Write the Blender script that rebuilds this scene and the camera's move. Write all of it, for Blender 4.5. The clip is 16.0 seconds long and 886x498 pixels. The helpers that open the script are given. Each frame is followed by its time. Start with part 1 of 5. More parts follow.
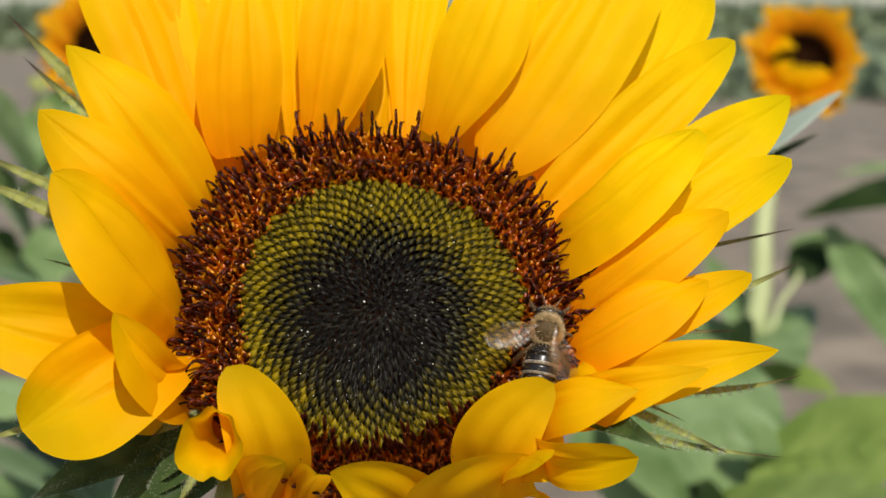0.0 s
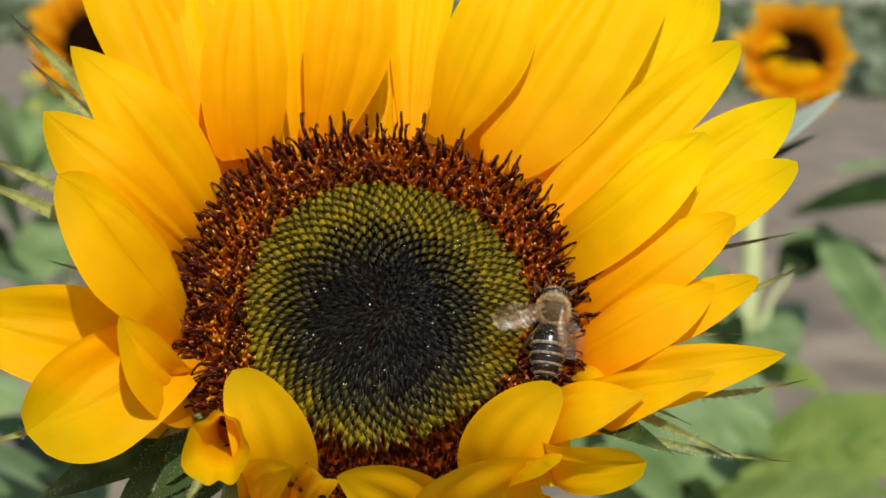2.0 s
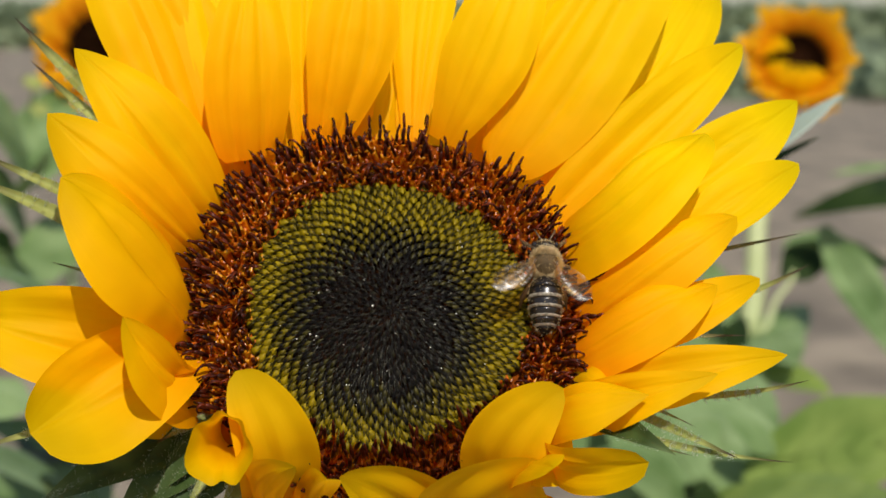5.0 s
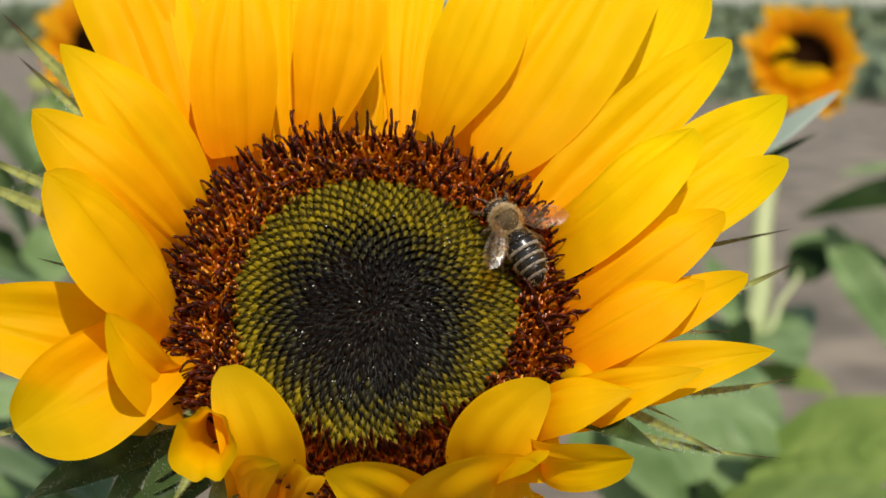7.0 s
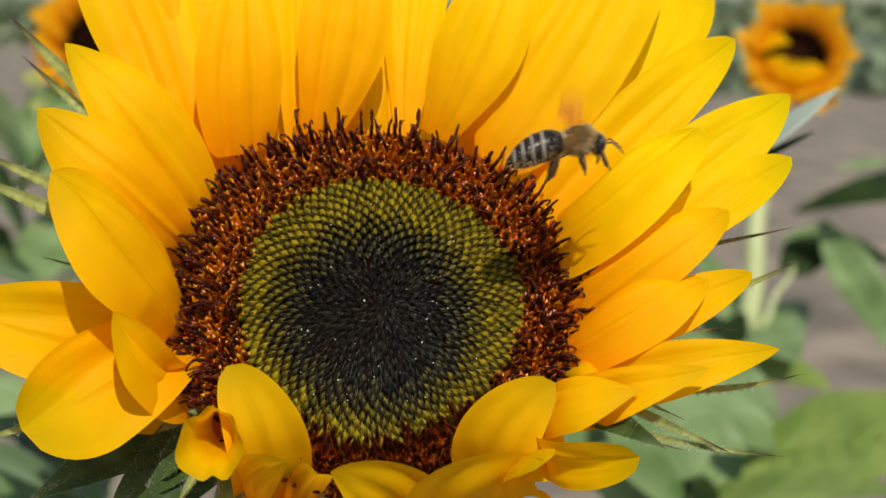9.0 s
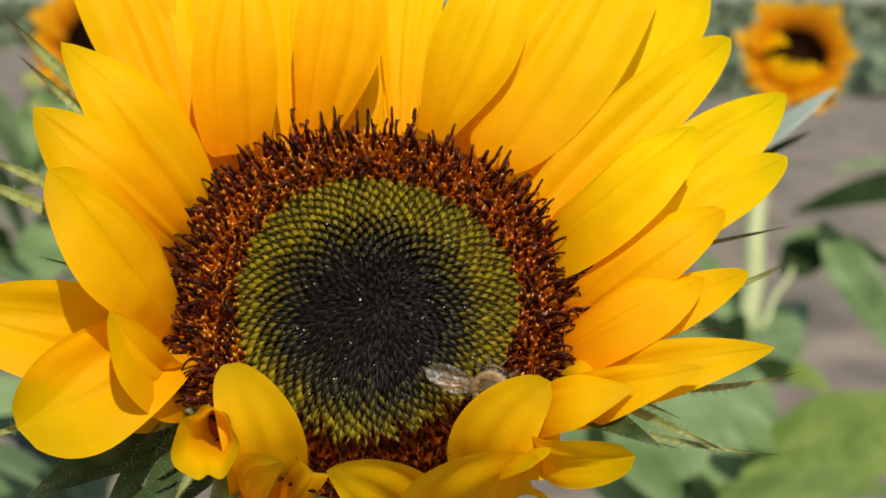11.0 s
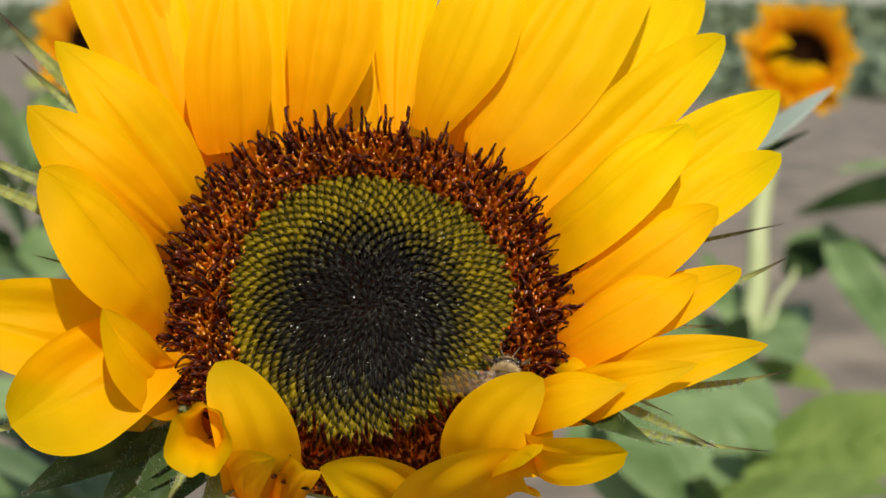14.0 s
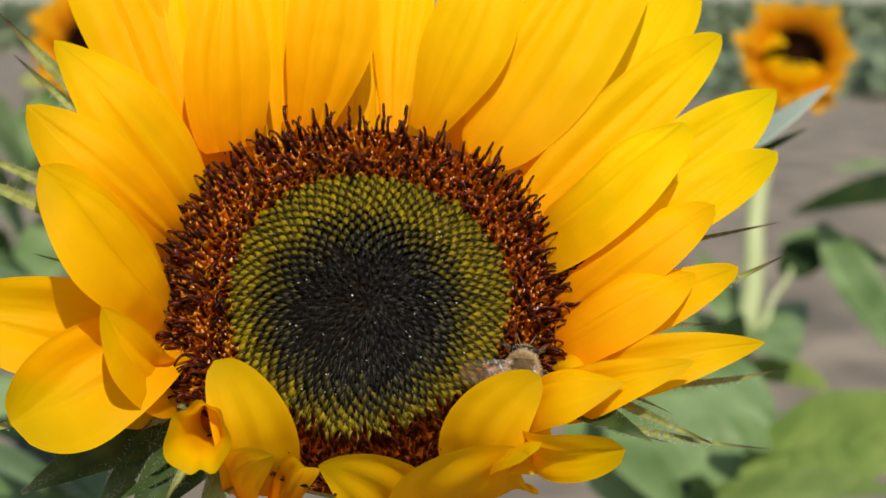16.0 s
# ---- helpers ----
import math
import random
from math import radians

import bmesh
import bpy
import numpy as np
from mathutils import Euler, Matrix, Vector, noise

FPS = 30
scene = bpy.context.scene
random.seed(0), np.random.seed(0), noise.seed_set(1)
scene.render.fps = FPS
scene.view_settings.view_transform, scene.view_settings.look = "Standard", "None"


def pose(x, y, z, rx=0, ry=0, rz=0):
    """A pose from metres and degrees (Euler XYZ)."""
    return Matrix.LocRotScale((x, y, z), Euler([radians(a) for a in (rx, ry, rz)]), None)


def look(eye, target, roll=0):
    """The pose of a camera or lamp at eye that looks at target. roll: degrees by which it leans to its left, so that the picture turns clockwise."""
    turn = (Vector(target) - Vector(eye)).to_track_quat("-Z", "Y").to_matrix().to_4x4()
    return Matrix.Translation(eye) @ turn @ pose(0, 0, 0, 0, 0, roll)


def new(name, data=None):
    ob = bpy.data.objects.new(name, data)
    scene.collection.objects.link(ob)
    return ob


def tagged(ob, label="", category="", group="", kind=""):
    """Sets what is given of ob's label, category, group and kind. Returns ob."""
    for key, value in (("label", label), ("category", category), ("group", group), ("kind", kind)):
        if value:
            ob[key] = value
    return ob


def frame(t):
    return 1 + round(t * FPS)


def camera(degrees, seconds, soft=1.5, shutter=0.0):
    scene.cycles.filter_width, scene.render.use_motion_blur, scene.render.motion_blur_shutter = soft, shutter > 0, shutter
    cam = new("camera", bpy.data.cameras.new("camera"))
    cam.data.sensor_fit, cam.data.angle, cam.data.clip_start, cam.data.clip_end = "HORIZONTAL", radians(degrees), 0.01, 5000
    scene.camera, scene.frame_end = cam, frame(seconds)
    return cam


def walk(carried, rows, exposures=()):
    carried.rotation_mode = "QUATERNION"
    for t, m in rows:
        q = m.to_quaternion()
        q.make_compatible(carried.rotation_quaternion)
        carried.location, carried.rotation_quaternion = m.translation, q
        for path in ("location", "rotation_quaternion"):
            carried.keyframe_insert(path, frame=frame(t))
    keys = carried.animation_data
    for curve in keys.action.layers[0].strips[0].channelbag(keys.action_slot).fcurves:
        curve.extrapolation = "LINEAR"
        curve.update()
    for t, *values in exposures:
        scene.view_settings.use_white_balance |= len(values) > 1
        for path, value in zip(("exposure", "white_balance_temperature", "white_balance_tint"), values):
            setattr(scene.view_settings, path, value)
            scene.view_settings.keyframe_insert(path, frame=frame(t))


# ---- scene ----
# A sunflower head close up, a honey bee at work on it, the field behind.
MM = 0.001


def view(x, y, z, tilt, turn, roll):
    """A camera pose: place, tilt from straight down, turn and roll."""
    return pose(x, y, z, tilt, 0, turn) @ pose(0, 0, 0, 0, 0, roll)


cam = camera(30, 16.0, soft=1.5, shutter=0.5)
cam.data.dof.use_dof = True
cam.data.dof.focus_distance = 0.213
cam.data.dof.aperture_fstop = 34.0
walk(cam, [
    (0, view(0.00872, -0.22049, 1.23941, 82.000, 0.000, -0.000)),
    (0.5, view(0.00756, -0.22004, 1.23998, 81.853, -0.370, 0.083)),
    (1, view(0.00907, -0.22022, 1.23930, 82.043, 0.018, 0.027)),
    (1.5, view(0.00814, -0.21985, 1.23994, 81.909, -0.083, 0.118)),
    (2, view(0.00628, -0.21985, 1.24034, 81.841, -0.426, 0.160)),
    (2.5, view(0.00852, -0.22000, 1.23973, 81.998, 0.123, 0.049)),
    (3, view(0.00708, -0.22018, 1.23993, 81.968, -0.249, 0.100)),
    (3.5, view(0.00740, -0.21899, 1.24024, 81.865, -0.057, 0.179)),
    (4, view(0.00637, -0.21966, 1.24033, 81.889, -0.273, 0.148)),
    (6.5, view(0.00808, -0.22078, 1.23951, 82.004, -0.232, 0.063)),
    (7, view(0.00937, -0.21972, 1.23929, 82.001, 0.004, 0.046)),
    (7.5, view(0.00853, -0.22133, 1.23926, 82.053, -0.242, -0.009)),
    (8, view(0.00895, -0.21945, 1.23960, 81.890, -0.110, 0.058)),
    (8.5, view(0.00840, -0.22093, 1.23938, 81.987, -0.131, 0.021)),
    (9, view(0.00767, -0.22017, 1.23992, 81.817, -0.269, 0.045)),
    (11.5, view(0.00879, -0.22055, 1.23938, 81.906, -0.239, -0.020)),
    (12, view(0.00972, -0.22183, 1.23872, 82.094, 0.080, -0.106)),
    (12.5, view(0.00822, -0.22110, 1.23940, 81.896, -0.283, -0.069)),
    (13, view(0.00976, -0.22150, 1.23873, 82.047, 0.063, -0.096)),
    (13.5, view(0.00866, -0.22139, 1.23924, 81.918, -0.270, -0.096)),
    (14, view(0.00978, -0.22054, 1.23897, 81.954, -0.088, -0.102)),
    (14.5, view(0.00981, -0.22169, 1.23873, 82.039, -0.128, -0.084)),
    (15, view(0.00922, -0.22103, 1.23903, 81.938, -0.302, -0.083)),
    (15.5, view(0.01057, -0.22219, 1.23845, 82.089, 0.008, -0.088)),
    (16, view(0.00948, -0.22141, 1.23894, 81.935, -0.236, -0.118)),
])

# ---- sky and sun ----
SUN_DIR = Vector((0.12, -0.655, 0.742)).normalized()
world = bpy.data.worlds.new("sky")
scene.world = world
world.use_nodes = True
wt = world.node_tree
sky = wt.nodes.new("ShaderNodeTexSky")
sky.sky_type = "NISHITA"
sky.sun_disc = False
sky.sun_elevation = math.asin(SUN_DIR.z)
sky.sun_rotation = math.atan2(SUN_DIR.x, SUN_DIR.y)
wt.nodes["Background"].inputs["Strength"].default_value = 0.1
wt.links.new(sky.outputs["Color"], wt.nodes["Background"].inputs["Color"])

sun_data = bpy.data.lights.new("sun", "SUN")
sun_data.energy = 3.6
sun_data.angle = radians(0.5)
sun_data.color = (1.0, 0.95, 0.88)
sun = new("sun", sun_data)
sun.matrix_world = look(SUN_DIR * 30, (0, 0, 0))
scene.view_settings.exposure = 0.31


# ---- materials ----
def mat(name, rough=0.6, metal=0.0):
    m = bpy.data.materials.new(name)
    m.use_nodes = True
    nt = m.node_tree
    b = nt.nodes["Principled BSDF"]
    b.inputs["Roughness"].default_value = rough
    b.inputs["Metallic"].default_value = metal
    return m, nt, b


def node(nt, kind, **sockets):
    n = nt.nodes.new(kind)
    for k, v in sockets.items():
        n.inputs[k.replace("_", " ")].default_value = v
    return n


def ramp(nt, fac, stops):
    r = nt.nodes.new("ShaderNodeValToRGB")
    while len(r.color_ramp.elements) < len(stops):
        r.color_ramp.elements.new(0.5)
    for e, (p, c) in zip(r.color_ramp.elements, stops):
        e.position = p
        e.color = (*c, 1)
    nt.links.new(fac, r.inputs["Fac"])
    return r.outputs["Color"]


def mixc(nt, a, b, fac, mode="MIX"):
    n = nt.nodes.new("ShaderNodeMix")
    n.data_type, n.blend_type = "RGBA", mode
    for sock, v in ((n.inputs[6], a), (n.inputs[7], b), (n.inputs[0], fac)):
        if isinstance(v, bpy.types.NodeSocket):
            nt.links.new(v, sock)
        elif isinstance(v, tuple):
            sock.default_value = (*v, 1)
        else:
            sock.default_value = v
    return n.outputs[2]


def noise_tex(nt, scale, detail=4.0, coords="Object", stretch=None):
    tc = nt.nodes.new("ShaderNodeTexCoord")
    out = tc.outputs[coords]
    if stretch:
        mp = nt.nodes.new("ShaderNodeMapping")
        mp.inputs["Scale"].default_value = stretch
        nt.links.new(out, mp.inputs["Vector"])
        out = mp.outputs["Vector"]
    n = node(nt, "ShaderNodeTexNoise", Scale=scale, Detail=detail)
    nt.links.new(out, n.inputs["Vector"])
    return n.outputs["Fac"]


def bump(nt, b, height, strength, dist):
    n = node(nt, "ShaderNodeBump", Strength=strength, Distance=dist)
    nt.links.new(height, n.inputs["Height"])
    nt.links.new(n.outputs["Normal"], b.inputs["Normal"])
    return n


def see_through(nt, b, colour, share):
    """Mixes light passing through a thin leaf or petal into the surface."""
    tr = nt.nodes.new("ShaderNodeBsdfTranslucent")
    if isinstance(colour, bpy.types.NodeSocket):
        nt.links.new(colour, tr.inputs["Color"])
    else:
        tr.inputs["Color"].default_value = (*colour, 1)
    mx = node(nt, "ShaderNodeMixShader", Fac=share)
    nt.links.new(b.outputs[0], mx.inputs[1])
    nt.links.new(tr.outputs[0], mx.inputs[2])
    nt.links.new(mx.outputs[0], nt.nodes["Material Output"].inputs["Surface"])


def petal_material(name, base, blade, tip):
    m, nt, b = mat(name, 0.55)
    tc = nt.nodes.new("ShaderNodeTexCoord")
    sep = nt.nodes.new("ShaderNodeSeparateXYZ")
    nt.links.new(tc.outputs["UV"], sep.inputs[0])
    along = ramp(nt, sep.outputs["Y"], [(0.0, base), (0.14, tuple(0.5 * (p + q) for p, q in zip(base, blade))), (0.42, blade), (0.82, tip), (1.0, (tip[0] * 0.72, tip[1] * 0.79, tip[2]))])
    streak = noise_tex(nt, 1.0, 3.0, "UV", (16.0, 0.9, 1.0))
    blot = noise_tex(nt, 90.0, 3.0)
    info = nt.nodes.new("ShaderNodeObjectInfo")
    c = mixc(nt, along, ramp(nt, streak, [(0.25, (0.93, 0.88, 0.75)), (0.7, (1, 1, 1))]), 0.5, "MULTIPLY")
    c = mixc(nt, c, ramp(nt, blot, [(0.3, (0.88, 0.84, 0.7)), (0.7, (1, 1, 1))]), 0.5, "MULTIPLY")
    c = mixc(nt, c, ramp(nt, info.outputs["Random"], [(0.0, (1, 0.93, 0.8)), (1.0, (1, 1, 1))]), 0.7, "MULTIPLY")
    nt.links.new(c, b.inputs["Base Color"])
    b.inputs["Specular IOR Level"].default_value = 0.07
    fine = bump(nt, b, streak, 0.10, 0.0006)
    dents = node(nt, "ShaderNodeBump", Strength=0.55, Distance=0.0028)
    nt.links.new(noise_tex(nt, 75.0, 2.0), dents.inputs["Height"])
    nt.links.new(dents.outputs["Normal"], fine.inputs["Normal"])
    see_through(nt, b, mixc(nt, c, (1.0, 0.96, 1.0), 1.0, "MULTIPLY"), 0.5)
    return m


def plain(name, stops, scale, rough=0.6, bump_size=0.0, bump_strength=0.4, through_share=0.0, spec=0.5, random_tint=0.0, stretch=None):
    m, nt, b = mat(name, rough)
    f = noise_tex(nt, scale, 5.0, stretch=stretch)
    c = ramp(nt, f, stops)
    if random_tint:
        info = nt.nodes.new("ShaderNodeObjectInfo")
        geo = nt.nodes.new("ShaderNodeNewGeometry")
        add = nt.nodes.new("ShaderNodeMath")
        add.operation = "ADD"
        nt.links.new(info.outputs["Random"], add.inputs[0])
        nt.links.new(geo.outputs["Random Per Island"], add.inputs[1])
        fr = nt.nodes.new("ShaderNodeMath")
        fr.operation = "FRACT"
        nt.links.new(add.outputs[0], fr.inputs[0])
        d = 1.0 - random_tint
        c = mixc(nt, c, ramp(nt, fr.outputs[0], [(0, (d, d, d)), (1, (1, 1, 1))]), 1.0, "MULTIPLY")
    nt.links.new(c, b.inputs["Base Color"])
    b.inputs["Specular IOR Level"].default_value = spec
    if bump_size:
        bump(nt, b, f, bump_strength, bump_size)
    if through_share:
        see_through(nt, b, c, through_share)
    return m


M_PETAL = petal_material("petal_yellow", (0.97, 0.40, 0.0), (0.97, 0.64, 0.0), (0.97, 0.68, 0.0))
# petal yellow again, its weaker light on the upper left put into the colour
M_PETAL_GOLD_DIM = petal_material("petal_gold_dim", (0.96, 0.33, 0.0), (0.97, 0.55, 0.0), (0.97, 0.61, 0.0))
# the same yellow, with an orange light tint painted in for the low petals
M_PETAL_WARM_LIT = petal_material("petal_warm_lit", (0.96, 0.27, 0.0), (0.97, 0.48, 0.0), (0.97, 0.57, 0.0))
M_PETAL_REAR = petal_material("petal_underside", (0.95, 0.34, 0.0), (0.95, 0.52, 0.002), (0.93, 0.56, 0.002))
# back row: darker roots paint the shadow in the gaps between front petals
M_PETAL_BACK_SHADED = petal_material("petal_back_shaded", (0.75, 0.24, 0.0), (0.95, 0.55, 0.0), (0.95, 0.60, 0.0))
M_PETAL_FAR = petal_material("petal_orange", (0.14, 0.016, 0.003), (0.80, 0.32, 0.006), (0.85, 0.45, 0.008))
M_BUD = plain("bud_olive", [(0.3, (0.115, 0.080, 0.001)), (0.7, (0.285, 0.200, 0.002))], 1500, 0.5, 0.0002, 0.6, random_tint=0.4, spec=0.14)
M_BUD_MID = plain("bud_mid_olive", [(0.3, (0.06, 0.045, 0.001)), (0.7, (0.15, 0.110, 0.003))], 1500, 0.5, 0.0002, 0.6, random_tint=0.4, spec=0.16)
M_BUD_DUSK = plain("bud_dark_olive", [(0.3, (0.025, 0.021, 0.003)), (0.7, (0.065, 0.053, 0.005))], 1500, 0.5, 0.0002, 0.6, random_tint=0.45, spec=0.25)
M_BUD_DARK = plain("bud_dark", [(0.3, (0.011, 0.010, 0.006)), (0.7, (0.03, 0.027, 0.012))], 900, 0.4, random_tint=0.4, spec=0.25)
M_SCALE = plain("scale_black", [(0.3, (0.006, 0.005, 0.005)), (0.7, (0.022, 0.02, 0.017))], 700, 0.42, random_tint=0.6, spec=0.2)
M_SCALE_OLIVE = plain("scale_dark_olive", [(0.3, (0.022, 0.018, 0.004)), (0.7, (0.07, 0.056, 0.006))], 900, 0.5, random_tint=0.6, spec=0.2)
M_SCALE_GREY = plain("scale_grey_olive", [(0.3, (0.06, 0.057, 0.035)), (0.7, (0.17, 0.16, 0.11))], 700, 0.35, random_tint=0.6, spec=0.5)
M_TUBE = plain("floret_brown", [(0.33, (0.33, 0.038, 0.003)), (0.47, (0.74, 0.155, 0.004)), (0.62, (0.97, 0.43, 0.012))], 900, 0.25, random_tint=0.4, spec=0.4, through_share=0.4)
M_FLORET_BED = plain("floret_bed", [(0.35, (0.05, 0.010, 0.003)), (0.65, (0.18, 0.040, 0.004))], 900, 0.85, spec=0.0)
M_STYLE = plain("style_maroon", [(0.35, (0.016, 0.005, 0.004)), (0.7, (0.11, 0.017, 0.005))], 700, 0.34, random_tint=0.6, spec=0.13)
M_STIGMA = plain("style_red_brown", [(0.35, (0.025, 0.006, 0.003)), (0.7, (0.14, 0.022, 0.006))], 700, 0.35, random_tint=0.5, spec=0.14)
M_POLLEN = plain("pollen", [(0.3, (0.7, 0.66, 0.5)), (0.7, (0.85, 0.82, 0.7))], 900, 0.3)
M_DISC = plain("disc_dark", [(0.3, (0.009, 0.004, 0.002)), (0.7, (0.022, 0.008, 0.003))], 400, 0.9, spec=0.0)


def bract_material(name, dark, light, tip, share):
    """Green bract that dries to a dark point; its length runs along the second texture axis."""
    m, nt, b = mat(name, 0.6)
    tc = nt.nodes.new("ShaderNodeTexCoord")
    sep = nt.nodes.new("ShaderNodeSeparateXYZ")
    nt.links.new(tc.outputs["UV"], sep.inputs[0])
    f = noise_tex(nt, 300.0, 4.0)
    green = ramp(nt, f, [(0.3, dark), (0.7, light)])
    dry = ramp(nt, sep.outputs["Y"], [(0.78, (0, 0, 0)), (0.94, (1, 1, 1))])
    c = mixc(nt, green, tip, dry)
    nt.links.new(c, b.inputs["Base Color"])
    b.inputs["Specular IOR Level"].default_value = 0.2
    bump(nt, b, f, 0.4, 0.0003)
    see_through(nt, b, c, share)
    return m


M_SEPAL = bract_material("bract_green", (0.17, 0.19, 0.04), (0.33, 0.35, 0.10), (0.05, 0.03, 0.018), 0.15)
M_BRACT_BROWN = bract_material("bract_drying", (0.09, 0.085, 0.03), (0.17, 0.16, 0.06), (0.05, 0.03, 0.018), 0.12)
M_HAIR = plain("plant_hair", [(0.3, (0.5, 0.55, 0.4)), (0.7, (0.65, 0.68, 0.55))], 300, 0.5, through_share=0.4)
M_STEM = plain("stem_green", [(0.3, (0.34, 0.38, 0.15)), (0.7, (0.44, 0.47, 0.23))], 60, 0.6, 0.0005, stretch=(1, 1, 0.1))
M_LEAF = plain("leaf_green", [(0.35, (0.15, 0.23, 0.04)), (0.65, (0.28, 0.36, 0.08))], 28, 0.55, 0.001, through_share=0.25, spec=0.2)
M_LEAF_PALE = plain("leaf_greygreen", [(0.35, (0.10, 0.165, 0.048)), (0.65, (0.22, 0.30, 0.12))], 26, 0.55, 0.001, through_share=0.2, spec=0.25)
M_LEAF_GREY = plain("leaf_underside", [(0.3, (0.24, 0.29, 0.22)), (0.7, (0.33, 0.38, 0.31))], 40, 0.5, 0.001, through_share=0.15)
# bract green darkened by hand: the petals' shade is part of this colour
M_BRACT_SHADED = bract_material("bract_shaded_green", (0.018, 0.036, 0.007), (0.05, 0.082, 0.02), (0.10, 0.14, 0.05), 0.12)
# leaf green taken almost to black, with the shade on these leaves included
M_LEAF_SHADED = plain("leaf_shaded", [(0.3, (0.009, 0.022, 0.004)), (0.7, (0.026, 0.046, 0.010))], 40, 0.6, 0.001, through_share=0.1, spec=0.1)


def part(name, bm, material, parent, label="", smooth=True, matrix=None, kind=""):
    me = bpy.data.meshes.new(name)
    bm.to_mesh(me)
    bm.free()
    return link(name, me, material, parent, label, smooth, matrix, kind)


def link(name, me, material, parent, label="", smooth=True, matrix=None, kind=""):
    if smooth:
        me.shade_smooth()
    if material and not me.materials:
        for mm in (material if isinstance(material, (list, tuple)) else [material]):
            me.materials.append(mm)
    ob = new(name, me)
    if parent:
        ob.parent = parent
    if matrix is not None:
        ob.matrix_basis = matrix
    tagged(ob, label=label, kind=kind)
    return ob


def empty(name, m, label, category, group="", kind=""):
    e = new(name)
    e.empty_display_size = 0.01
    e.matrix_basis = m
    return tagged(e, label, category, group, kind)


# ---- mesh makers ----
def tube_rings(bm, rings, sides, mat_index=0, cap=True):
    """A tube through rings of (centre, radius)."""
    loops = []
    for i, (c, r) in enumerate(rings):
        c = Vector(c)
        a = Vector(rings[max(i - 1, 0)][0])
        b = Vector(rings[min(i + 1, len(rings) - 1)][0])
        d = (b - a).normalized() if (b - a).length > 1e-9 else Vector((0, 0, 1))
        s = d.orthogonal().normalized() if abs(d.x) > 0.95 else d.cross(Vector((1, 0, 0))).normalized()
        t = d.cross(s)
        loops.append([bm.verts.new(c + (s * math.cos(k * math.tau / sides) + t * math.sin(k * math.tau / sides)) * r) for k in range(sides)])
    for p, q in zip(loops, loops[1:]):
        for k in range(sides):
            f = bm.faces.new((p[k], p[(k + 1) % sides], q[(k + 1) % sides], q[k]))
            f.material_index = mat_index
    if cap:
        bm.faces.new(list(reversed(loops[0]))).material_index = mat_index
        bm.faces.new(loops[-1]).material_index = mat_index


def blob(bm, centre, radii, rings=8, sides=12, squeeze=None):
    """An ellipsoid; squeeze(t) scales the ring at height t from -1 to 1 (along y)."""
    c = Vector(centre)
    loops = []
    for i in range(1, rings):
        t = -math.cos(math.pi * i / rings)
        r = math.sqrt(1 - t * t) * (squeeze(t) if squeeze else 1)
        loops.append([bm.verts.new(c + Vector((radii[0] * r * math.cos(k * math.tau / sides), radii[1] * t, radii[2] * r * math.sin(k * math.tau / sides)))) for k in range(sides)])
    a, z = bm.verts.new(c - Vector((0, radii[1], 0))), bm.verts.new(c + Vector((0, radii[1], 0)))
    for p, q in zip(loops, loops[1:]):
        for k in range(sides):
            bm.faces.new((p[k], q[k], q[(k + 1) % sides], p[(k + 1) % sides]))
    for k in range(sides):
        bm.faces.new((a, loops[0][k], loops[0][(k + 1) % sides]))
        bm.faces.new((z, loops[-1][(k + 1) % sides], loops[-1][k]))


